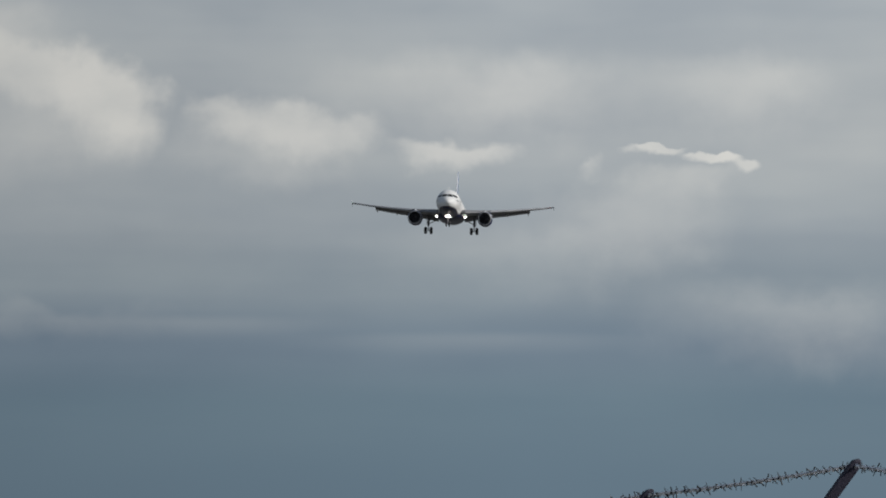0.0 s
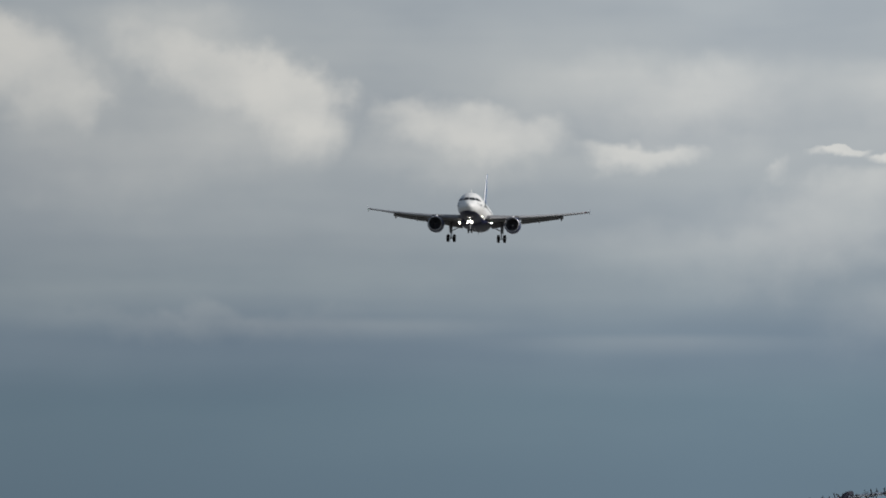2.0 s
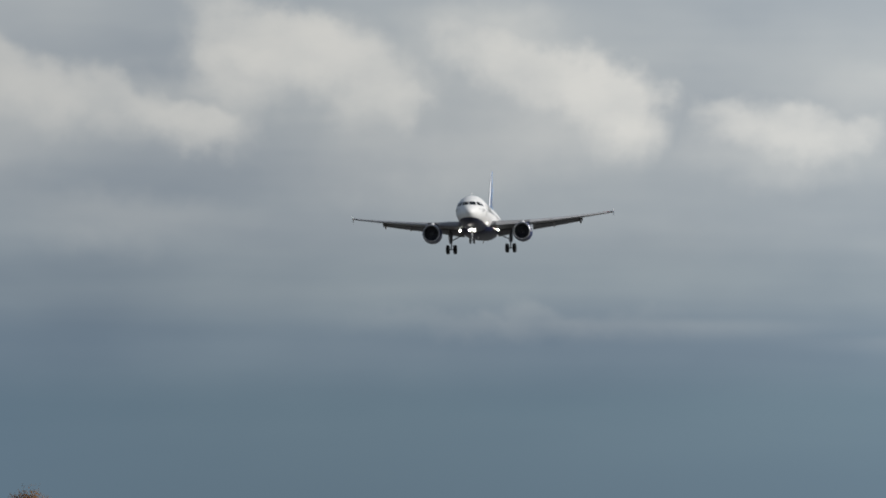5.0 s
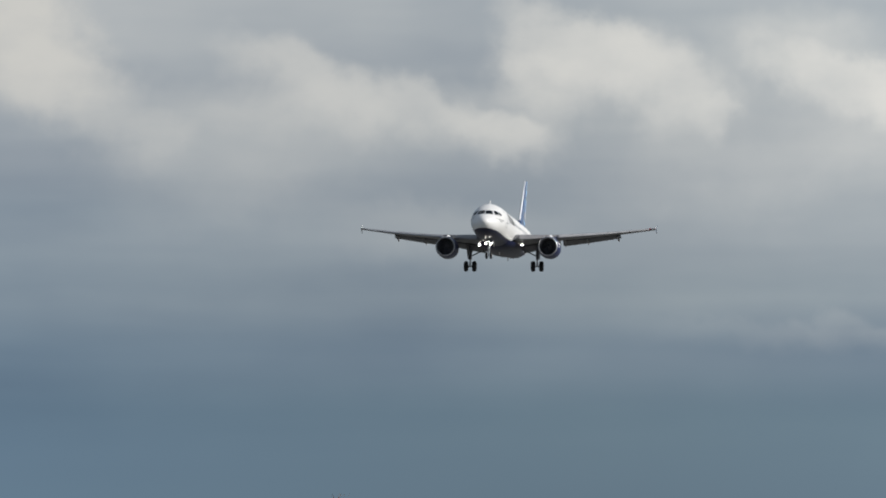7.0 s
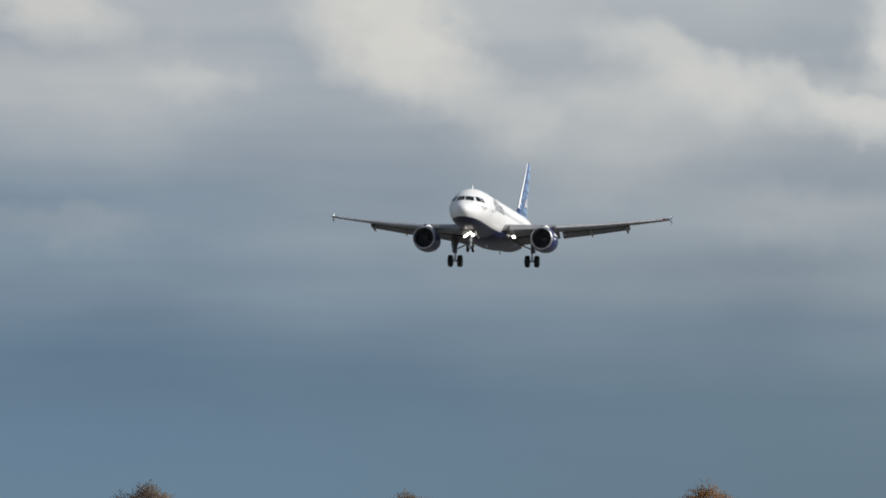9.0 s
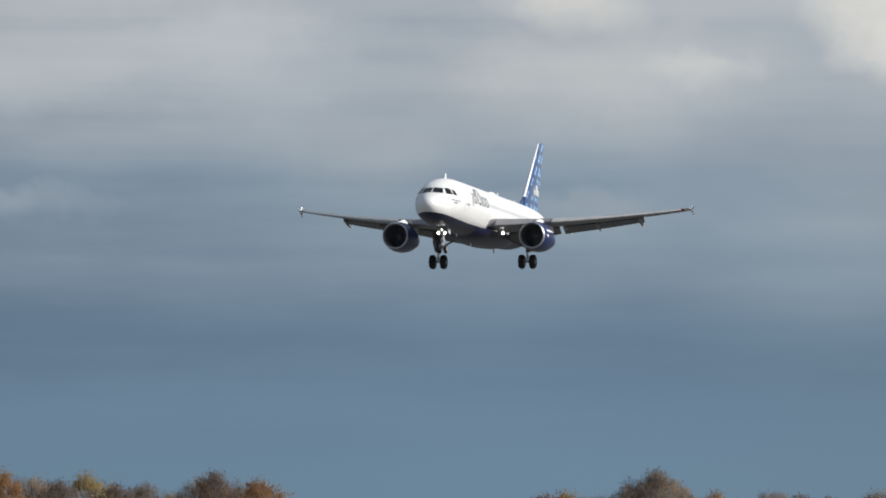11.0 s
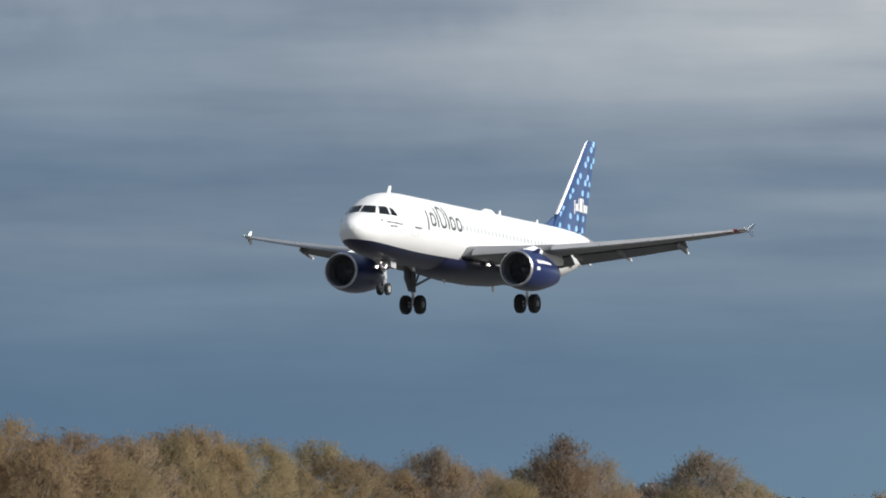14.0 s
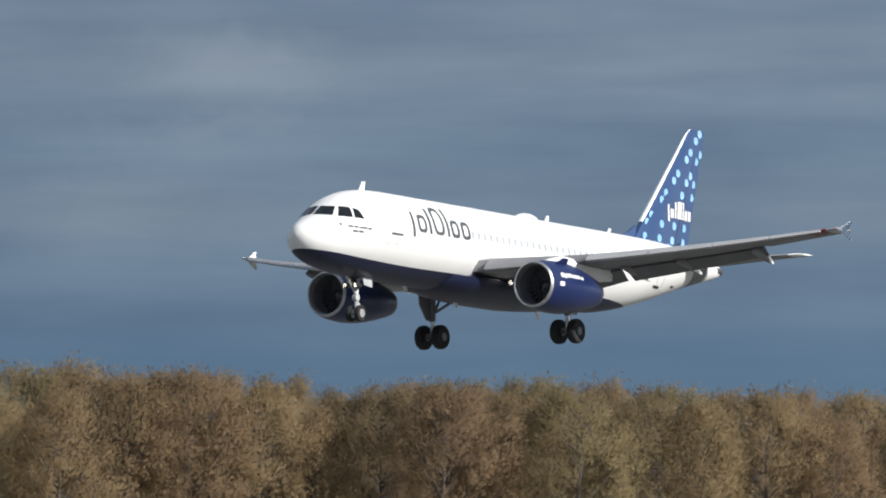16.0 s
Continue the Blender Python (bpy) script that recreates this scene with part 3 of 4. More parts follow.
def foil(le, chord, thick, twist, part_of=(0.0, 1.0), upright=False):
    """One airfoil ring: le is its leading edge (station, y, z); part_of is the share of the chord that it covers."""
    a, b = part_of
    pts = []
    prof = [(c, t) for c, t in AIRFOIL]
    for c, t in prof:
        c2 = a + (b - a) * c
        up = np.interp(c2, [p[0] for p in AIRFOIL[8::-1]], [p[1] for p in AIRFOIL[8::-1]])
        dn = np.interp(c2, [p[0] for p in AIRFOIL[8:]], [p[1] for p in AIRFOIL[8:]])
        h = (up if t >= 0 else dn) * thick / 0.13
        if a > 0 and c == 0.0:
            h = (up + dn) / 2 * thick / 0.13
        x, z = c2 * chord, h * chord
        x, z = x * math.cos(twist) + z * math.sin(twist), z * math.cos(twist) - x * math.sin(twist)
        pts.append(Vector((ST - le[0] - x, le[1] + z, le[2])) if upright else Vector((ST - le[0] - x, le[1], le[2] + z)))
    return pts


def wing_at(y):
    """Leading-edge station, chord, height and thickness of the wing, y metres out."""
    le = 12.3 + (y - 1.95) * 0.54
    te = 18.75 + max(0.0, y - 6.4) * 0.302 + (min(y, 6.4) - 1.95) * 0.02
    return le, te - le, -0.92 + 0.076 * (y - 2) + 0.0034 * max(0, y - 2) ** 2, float(np.interp(y, [2, 6.4, 17], [0.145, 0.12, 0.105]))


def wing_point(y, c, side, dz=0.0):
    le, ch, z, _ = wing_at(y)
    return Vector((ST - le - c * ch, side * y, z + dz))


for side in (1, -1):
    def ring_at(y, share=(0.0, 1.0), drop=0.0, back=0.0, turn=0.0):
        le, ch, z, th = wing_at(y)
        r = foil((le, side * y, z), ch, th, radians(float(np.interp(y, [2, 17], [2.5, -0.5]))), share)
        if turn or drop or back:
            pivot = wing_point(y, share[0], side)
            rot = Matrix.Rotation(radians(turn), 3, "Y")
            r = [pivot + rot @ (p - pivot) + Vector((-back * ch, 0, -drop * ch)) for p in r]
        return r

    wing = part("wing", loft([ring_at(y, (0.04, 0.80 if y < 12.9 else 1.0)) for y in (1.3, 2.6, 4.0, 5.2, 6.4, 7.6, 8.8, 10, 11.2, 12.0, 12.8, 12.91, 14.0, 15.2, 16.0, 16.52)]), WING_GREY, airliner, "grey swept wing with flaps down")
    # slats, drooped ahead of the leading edge
    for y0, y1 in ((2.4, 5.0), (6.5, 9.0), (9.05, 11.6), (11.65, 13.9), (13.95, 16.0)):
        ys = [y0 + (y1 - y0) * k / 3 for k in range(4)]
        # the inner slat's darker grey paints in the shade between fuselage and engine
        part("slat", loft([ring_at(y, (0.0, 0.13), 0.038, -0.05, 14) for y in ys]), SLAT_GREY if y0 > 6 else WING_GREY, wing, "drooped grey leading-edge slat")
    part("flap", loft([ring_at(y, (0.80, 1.02), 0.03, 0.03, -30) for y in (2.15, 3.4, 4.9, 6.25)]), FLAP_GREY, wing, "lowered inner flap")
    part("flap", loft([ring_at(y, (0.78, 1.03), 0.03, 0.035, -30) for y in (6.55, 8.5, 10.5, 12.75)]), FLAP_GREY, wing, "lowered outer flap")
    part("flap_cove", loft([ring_at(y, (0.62, 0.82)) for y in (2.1, 4.5, 6.4, 9.5, 12.7)]), WING_GREY, wing)
    # flap track fairings
    for y, l in ((6.75, 2.6), (9.15, 2.3), (12.45, 2.0)):
        p = wing_point(y, 0.62, side, -0.26)
        rings = []
        for k in range(9):
            f = k / 8
            r = 0.20 * math.sin(math.pi * (0.05 + 0.92 * f)) ** 0.7
            dz = -0.02 - 0.75 * max(0, f - 0.42) ** 1.25
            rings.append([(p.x - f * l, p.y + 0.75 * r * math.cos(j * math.pi / 6), p.z + dz + 1.25 * r * math.sin(j * math.pi / 6)) for j in range(12)])
        fairing = part("flap_track_fairing", loft(rings), WING_GREY, wing)
        # the tip is painted white for the sunlight that catches it
        bm = loft([[tuple(Vector(q) + Vector((-0.004, 0, 0))) for q in rings[7]], rings[8], [(p.x - l * 1.06, p.y, p.z - 0.45)] * 12], False)
        bmesh.ops.remove_doubles(bm, verts=bm.verts, dist=1e-5)
        part("fairing_tip", bm, WHITE, fairing, "fairing tip, painted white as if sunlit")
    # wing-tip fence with its light
    tip = wing_point(16.57, 0.0, side)
    tx, ty, tz = tip
    outline = [(-0.2, 0.0, 0.0), (-0.72, 0.05, 0.15), (-1.22, 0.13, 0.42), (-1.40, 0.13, 0.44), (-1.18, 0.02, 0.02), (-1.46, 0.09, -0.42), (-1.30, 0.09, -0.44), (-0.7, 0.04, -0.15)]
    fence_plate = part("wingtip_fence", slab([(tx + a, ty + side * b, tz + c) for a, b, c in outline], 0.04), WHITE, wing, "white wingtip fence", smooth=False)
    part("outer_face", slab([(tx + a * 0.99, ty + side * (b + 0.028), tz + c * 0.98) for a, b, c in outline], 0.012), FENCE_BLUE, fence_plate, "dull blue outer face of the fence", smooth=False)
    part("wingtip_cap", loft([foil((wing_at(y)[0] + 0.02, side * y, wing_at(y)[2]), wing_at(y)[1] * k, 0.105, 0.0) for y, k in ((16.2, 1.015), (16.45, 1.0), (16.64, 0.88))]), METAL, wing, "bare metal wing tip")
    part("tip_panel", loft([foil((wing_at(y)[0] - 0.01, side * y, wing_at(y)[2]), wing_at(y)[1] * 1.02, 0.11, 0.0, (0.0, 0.5)) for y in (15.45, 15.8, 16.18)]), RED if side > 0 else WING_GREY, wing, "dark red leading-edge panel" if side > 0 else "grey leading-edge panel")
    part("navigation_light", lathe([(-0.12, 0.02), (-0.05, 0.06), (0.06, 0.06), (0.14, 0.02)], (tx - 0.2, ty, tz + 0.02), seg=12), NAV_RED if side > 0 else NAV_GREEN, wing)
    # landing light hanging at the wing root
    lx, ly, lz = ST - 14.9, side * 2.4, -1.52
    light = part("landing_light", lathe([(-0.24, 0.05), (-0.18, 0.125), (0.35, 0.135), (0.355, 0.124), (-0.16, 0.12)], (lx, ly, lz), seg=20), HOOD, wing, "landing light under the wing root")
    tube((lx - 0.08, ly, lz + 0.1), (lx - 0.15, ly, lz + 0.5), 0.05, bm=(bm := bmesh.new()))
    part("bracket", bm, STRUT, light)
    part("bulb", lathe([(-0.158, 0.118), (-0.14, 0.10), (-0.13, 0.03)], (lx, ly, lz), seg=20), LAMP, light, "glowing lamp")

    # engine
    ey, ez, es = side * 5.73, -2.03, 11.2
    ex = ST - es
    engine = part("engine", lathe([(-0.12, 1.08), (-0.35, 1.13), (-0.8, 1.19), (-1.5, 1.225), (-2.3, 1.20), (-3.1, 1.10), (-3.9, 0.95), (-4.6, 0.79), (-5.0, 0.70), (-5.0, 0.66), (-4.5, 0.70), (-3.0, 0.7), (-3.0, 0.95), (-1.6, 1.0), (-0.12, 0.95)], (ex, ey, ez), closed=True), NACELLE, airliner, "navy blue engine nacelle with open inlet")
    part("inlet_lip", lathe([(-0.12, 1.085), (-0.04, 1.055), (0.0, 1.01), (-0.02, 0.97), (-0.12, 0.94), (-0.35, 0.925), (-0.35, 0.94), (-0.12, 0.97)], (ex, ey, ez), closed=True), LIP, engine, "bare metal inlet lip")
    part("inlet_duct", lathe([(-0.36, 0.93), (-1.2, 0.88), (-1.2, 0.90), (-0.36, 0.945)], (ex, ey, ez), closed=True), DUCT, engine)
    fan = part("fan", lathe([(-1.42, 0.30), (-1.30, 0.32), (-1.1, 0.2), (-0.95, 0.05), (-0.93, 0.01)], (ex, ey, ez), seg=24), STRUT_DARK, engine, "dark fan hub")
    bm = slab([(ex - 1.12, ey - 0.05, ez + 0.28), (ex - 1.30, ey + 0.06, ez + 0.28), (ex - 1.34, ey + 0.15, ez + 0.88), (ex - 1.14, ey - 0.09, ez + 0.88)], 0.025)
    bmesh.ops.translate(bm, verts=bm.verts, vec=(-ex, -ey, -ez))
    blade_mesh = mesh_of(bm, "fan_blade", FAN_METAL)
    for k in range(22):
        b = part("fan_blade", blade_mesh, None, fan)
        b.matrix_basis = Matrix.Translation((ex, ey, ez)) @ Matrix.Rotation(k * 2 * math.pi / 22, 4, "X")
    part("fan_back", lathe([(-1.5, 0.92), (-1.55, 0.92)], (ex, ey, ez), seg=32), DUCT, engine)
    part("nozzle", lathe([(-4.98, 0.69), (-5.3, 0.60), (-5.3, 0.57), (-4.98, 0.65)], (ex, ey, ez), closed=True), EXHAUST, engine, "heat-stained exhaust nozzle")
    part("nozzle_plug", lathe([(-4.2, 0.42), (-4.9, 0.36), (-5.4, 0.2), (-5.7, 0.03)], (ex, ey, ez), seg=24), EXHAUST, engine)
    zw = wing_at(5.73)[2]
    rings = []
    for s, w, lo, hi in ((11.95, 0.03, -0.95, -0.90), (12.6, 0.16, -1.0, -0.72), (13.7, 0.21, -1.1, zw + 0.10), (15.5, 0.22, -1.3, zw), (17.0, 0.18, -1.45, zw - 0.1), (18.2, 0.03, -1.3, zw - 0.15)):
        rings.append([(ST - s, ey + w * math.cos(j * math.pi / 6), (lo + hi) / 2 + (hi - lo) / 2 * math.sin(j * math.pi / 6)) for j in range(12)])
    part("pylon", loft(rings), WHITE, engine, "white engine pylon")
    # strake and markings on the nacelle as plain bars
    def nacelle(s, a, off=0.012):
        r = float(np.interp(s, [0.12, 0.35, 0.8, 1.5, 2.3, 3.1, 3.9], [1.08, 1.13, 1.19, 1.225, 1.20, 1.10, 0.95])) + off
        return Vector((ex - s, ey + side * r * math.cos(radians(a)), ez + r * math.sin(radians(a))))
    for s, l, a0, a1 in ((0.72, 0.24, 17, 28), (1.02, 0.14, 15, 27), (1.22, 0.4, 18, 27), (1.68, 0.16, 17, 26), (1.9, 0.44, 18, 26), (2.42, 0.3, 18, 25)):
        part("marking_bar", patch(lambda u, v: nacelle(s + u * l, a0 + v * (a1 - a0)), 3, 4), WHITE, engine)
    part("emblem", patch(lambda u, v: nacelle(0.55 + u * 0.34, -3 + v * 10), 3, 4), WHITE, engine, "pale round emblem as a plain patch")
    part("strake", slab([nacelle(0.9, 58, 0), nacelle(1.9, 58, 0), nacelle(1.8, 58, 0.3), nacelle(1.35, 58, 0.3)], 0.03), NACELLE, engine)

    # main landing gear
    gx, gy, gz = ST - 17.45, side * 3.77, -3.64
    gear = part("main_gear", tube((gx + 0.05, gy, -1.35), (gx, gy, gz + 0.75), 0.17, 0.16, 16), STRUT_DARK, airliner, "main landing gear, twin wheels lowered")
    part("piston", tube((gx, gy, gz + 0.78), (gx, gy, gz - 0.06), 0.10, 0.10, 14), METAL, gear, "bright oleo piston")
    part("axle", tube((gx, gy - 0.62, gz), (gx, gy + 0.62, gz), 0.075, seg=12), STRUT_DARK, gear)
    part("side_brace", tube((gx, gy - side * 0.1, gz + 1.15), (gx + 0.1, gy - side * 1.7, -1.75), 0.07, seg=10), STRUT_DARK, gear)
    part("drag_brace", tube((gx - 0.06, gy, gz + 0.95), (gx - 0.5, gy - side * 0.2, -1.5), 0.06, seg=10), STRUT_DARK, gear)
    bm = slab([(gx - 0.1, gy - 0.03, gz + 0.8), (gx - 0.34, gy, gz + 0.45), (gx - 0.12, gy + 0.03, gz + 0.08)], 0.06)
    part("torque_link", bm, STRUT, gear)
    bm = slab([(gx + 0.85, gy + side * 0.30, -1.2), (gx - 0.75, gy + side * 0.30, -1.2), (gx - 0.45, gy + side * 0.22, gz + 0.8), (gx + 0.2, gy + side * 0.22, gz + 0.8), (gx + 0.75, gy + side * 0.26, gz + 1.5)], 0.05)
    part("gear_door", bm, WING_GREY, gear, "grey gear door on the leg")
    for o in (-0.465, 0.465):
        wheel = part("wheel", lathe([(-0.19, 0.30), (-0.17, 0.14), (0.17, 0.14), (0.19, 0.30)], (gx, gy + o, gz), "y", 28), RIM_DARK, gear)
        part("tyre", lathe([(-0.20, 0.30), (-0.225, 0.40), (-0.20, 0.52), (-0.13, 0.572), (0.0, 0.585), (0.13, 0.572), (0.20, 0.52), (0.225, 0.40), (0.20, 0.30)], (gx, gy + o, gz), "y", 32), RUBBER, wheel, "black rubber tyre")
        bm = tube((gx, gy + o - 0.235, gz), (gx, gy + o + 0.235, gz), 0.20, seg=20)
        part("hub", bm, STRUT_DARK, wheel)

    # tailplane
    rings = []
    for y, le, ch, z, th in ((0.6, 31.6, 3.9, 0.98, 0.10), (2.0, 32.4, 3.2, 1.10, 0.10), (4.2, 33.6, 2.2, 1.29, 0.10), (6.0, 34.6, 1.45, 1.44, 0.09), (6.25, 34.95, 1.0, 1.46, 0.07)):
        rings.append((foil((le, side * y, z), ch, th, radians(-1.5), (0.0, 0.70)), foil((le, side * y, z), ch, th, radians(-1.5), (0.705, 1.0))))
    tailplane = part("tailplane", loft([r[0] for r in rings]), WING_GREY, airliner, "grey horizontal stabiliser")
    part("tailplane_tip", loft([foil((le - 0.01, side * y, z), ch, th * 1.05, radians(-1.5)) for y, le, ch, z, th in ((5.75, 34.46, 1.56, 1.42, 0.09), (6.05, 34.64, 1.42, 1.445, 0.09), (6.29, 34.95, 1.03, 1.463, 0.07))]), WHITE, tailplane, "white tip")
    part("elevator", loft([r[1] for r in rings[:4]]), WING_GREY, tailplane)

# fin and rudder
FIN = [(1.6, 28.8, 5.75, 0.105), (2.1, 29.23, 5.37, 0.10), (2.9, 29.965, 4.815, 0.10), (3.5, 30.52, 4.40, 0.10), (5.0, 31.88, 3.42, 0.10), (6.6, 33.34, 2.39, 0.10), (7.6, 34.23, 1.78, 0.095), (7.86, 34.59, 1.51, 0.08)]
fin = part("fin", loft([foil((le, 0, z), ch, th, 0.0, (0.035, 0.70), True) for z, le, ch, th in FIN]), BLUE, airliner, "blue tail fin with light blue dots")
part("fin_leading_edge", loft([foil((le, 0, z), ch, th * 1.04, 0.0, (0.0, 0.022 + 0.006 * k), True) for k, (z, le, ch, th) in enumerate(FIN) if k > 1]), EDGE_METAL, fin, "bright bare metal leading edge")
part("rudder", loft([foil((le, 0, z), ch, th, 0.0, (0.705, 1.0), True) for z, le, ch, th in FIN[1:]]), BLUE, fin, "blue rudder")
part("dorsal_fillet", slab([(ST - 27.9, 0, 2.0), (ST - 29.6, 0, 2.0), (ST - 29.6, 0, 2.66), (ST - 28.9, 0, 2.26)], 0.16), BLUE, fin)


def fin_at(s, z):
    """Half thickness of the fin at a station and height, and the share of its chord."""
    le = np.interp(z, [f[0] for f in FIN], [f[1] for f in FIN])
    ch = np.interp(z, [f[0] for f in FIN], [f[2] for f in FIN])
    c = (s - le) / ch
    return float(np.interp(c, [p[0] for p in AIRFOIL[8:]], [-p[1] for p in AIRFOIL[8:]]) * 0.1 / 0.13 * ch), float(np.interp(c, [p[0] for p in AIRFOIL[8::-1]], [p[1] for p in AIRFOIL[8::-1]]) * 0.1 / 0.13 * ch), c


DOT_PAIRS = ((2.0, (29.9, 31.2, 32.5, 33.7)), (3.1, (30.6, 31.85, 33.1, 34.2)), (4.3, (31.95, 33.5, 34.6)), (5.35, (33.1, 34.35, 35.15)), (6.5, (34.35, 35.4)), (7.5, (35.3,)))
dot = mesh_of(tube((0, -0.004, 0), (0, 0.004, 0), 0.195, seg=18), "dot", SKY_BLUE, False)
for side in (1, -1):
    for row_z, row_s in DOT_PAIRS:
        for pair_s in row_s:
            for up in (-1, 1):
                s, z = pair_s + 0.2 * up, row_z + 0.19 * up
                a, b, c = fin_at(s, z)
                if c > 0.95 or (3.15 < z < 4.2 and s > 32.0):
                    continue
                o = part("dot", dot, None, fin)
                o.location = (ST - s, (b if side > 0 else -a) + side * 0.006, z)
    for s, w, z0, z1 in ((32.25, 0.14, 3.1, 3.95), (32.5, 0.34, 3.3, 3.75), (32.95, 0.16, 3.3, 4.1), (33.22, 0.46, 3.3, 4.15), (33.78, 0.15, 3.3, 4.15), (34.02, 0.32, 3.3, 3.78), (34.43, 0.32, 3.3, 3.78)):
        def on_fin(u, v):
            ss, zz = s + u * w, z0 + v * (z1 - z0)
            a, b, _ = fin_at(ss, zz)
            return (ST - ss, (b if side > 0 else -a) + side * 0.02, zz)
        part("wordmark_bar", patch(on_fin, 2, 3), WHITE, fin, "white wordmark as plain bars")

# nose gear
nx, nz = ST - 5.1, -3.68
nose_gear = part("nose_gear", tube((nx - 0.15, 0, -1.7), (nx, 0, nz + 0.62), 0.11, 0.10, 14), STRUT, airliner, "nose landing gear with twin wheels")
part("piston", tube((nx, 0, nz + 0.66), (nx + 0.02, 0, nz - 0.05), 0.065, seg=12), METAL, nose_gear)
part("axle", tube((nx + 0.02, -0.36, nz), (nx + 0.02, 0.36, nz), 0.05, seg=10), STRUT, nose_gear)
part("drag_brace", tube((nx, 0, nz + 0.85), (nx + 1.0, 0, -1.85), 0.05, seg=10), STRUT, nose_gear)
part("torque_link", slab([(nx - 0.06, 0, nz + 0.7), (nx - 0.26, 0.02, nz + 0.4), (nx - 0.06, 0, nz + 0.1)], 0.1), STRUT, nose_gear)
part("steering_collar", lathe([(-0.12, 0.1), (-0.1, 0.17), (0.1, 0.17), (0.12, 0.1)], (nx, 0, nz + 0.72), "y", 16), STRUT, nose_gear)
for o in (-0.25, 0.25):
    wheel = part("wheel", lathe([(-0.12, 0.2), (-0.10, 0.08), (0.10, 0.08), (0.12, 0.2)], (nx + 0.02, o, nz), "y", 24), RIM, nose_gear)
    part("tyre", lathe([(-0.10, 0.21), (-0.115, 0.28), (-0.09, 0.355), (0.0, 0.38), (0.09, 0.355), (0.115, 0.28), (0.10, 0.21)], (nx + 0.02, o, nz), "y", 28), RUBBER, wheel, "black rubber tyre")
    part("hub", tube((nx + 0.02, o - 0.125, nz), (nx + 0.02, o + 0.125, nz), 0.12, seg=18), RIM, wheel)
    g = 1 if o > 0 else -1
    part("gear_door", slab([(nx + 0.1, g * 0.40, -2.0), (nx - 0.7, g * 0.40, -2.0), (nx - 0.65, g * 0.44, -2.45), (nx + 0.05, g * 0.44, -2.38)], 0.04), STRUT, nose_gear, "pale nose-gear door")
for y, z, r, glowing in ((-0.28, -2.42, 0.105, LAMP), (0.28, -2.42, 0.105, LAMP), (0.0, -2.18, 0.085, LAMP_SMALL)):
    light = part("taxi_light", lathe([(-0.2, 0.05), (-0.14, r), (0.32, r + 0.02), (0.325, r + 0.005), (-0.08, r)], (nx + 0.22, y, z), seg=18), HOOD, nose_gear, "taxi light on the nose leg")
    part("bulb", lathe([(-0.078, r - 0.005), (-0.05, r * 0.9), (-0.04, 0.03)], (nx + 0.22, y, z), seg=18), glowing, light, "glowing lamp")
part("light_bracket", tube((nx + 0.12, -0.34, -2.42), (nx + 0.12, 0.34, -2.42), 0.04, seg=8), STRUT, nose_gear)

# ---- fence ----
FENCE_AT, FENCE_STEP = Vector((1.933, 38.95, 0)), Vector((-0.909, 3.04, 0))
OUT = Vector((0.958, 0.287, 0))
fence = tagged(new("fence"), "dark steel fence with a barbed-wire strand on angled arms", "fence")
TIPS = {-3: 2.20, -2: 2.20, -1: 2.20, 0: 2.389, 1: 2.289, 2: 2.21, 3: 2.19, 4: 2.18}
tips = {}
for k, height in TIPS.items():
    tip = FENCE_AT + FENCE_STEP * k + Vector((0, 0, height))
    foot = tip - OUT * 0.30 - Vector((0, 0, 0.39))
    post = part("post", tube((foot.x, foot.y, -0.1), foot, 0.038, 0.036, 12), POST, fence)
    aim = (tip - foot).normalized()
    across = aim.cross(FENCE_STEP.normalized()).normalized()
    along_f = FENCE_STEP.normalized()
    pts = [[foot - aim * 0.04 + across * a + along_f * b for a, b in ((-0.021, -0.022), (0.021, -0.022), (0.021, 0.022), (-0.021, 0.022))],
           [tip - aim * 0.045 + across * a + along_f * b for a, b in ((-0.023, -0.024), (0.023, -0.024), (0.023, 0.024), (-0.023, 0.024))],
           [tip - aim * 0.015 + across * a + along_f * b for a, b in ((-0.020, -0.022), (0.020, -0.022), (0.020, 0.022), (-0.020, 0.022))],
           [tip + aim * 0.004 + across * a + along_f * b for a, b in ((-0.006, -0.015), (0.006, -0.015), (0.006, 0.015), (-0.006, 0.015))]]
    part("arm", loft(pts), POST, fence, "dark angled steel arm", smooth=False)
    tips[k] = tip - aim * 0.035
bm = tube((-0.021, -0.012, 0.016), (0.021, 0.012, -0.016), 0.0028, 0.0014, 6)
tube((-0.010, 0.016, 0.021), (0.010, -0.016, -0.021), 0.0028, 0.0014, 6, bm)
tube((-0.004, 0, 0), (0.004, 0, 0), 0.0085, seg=8, bm=bm)
barb = mesh_of(bm, "barb", BARB)
rnd = random.Random(5)
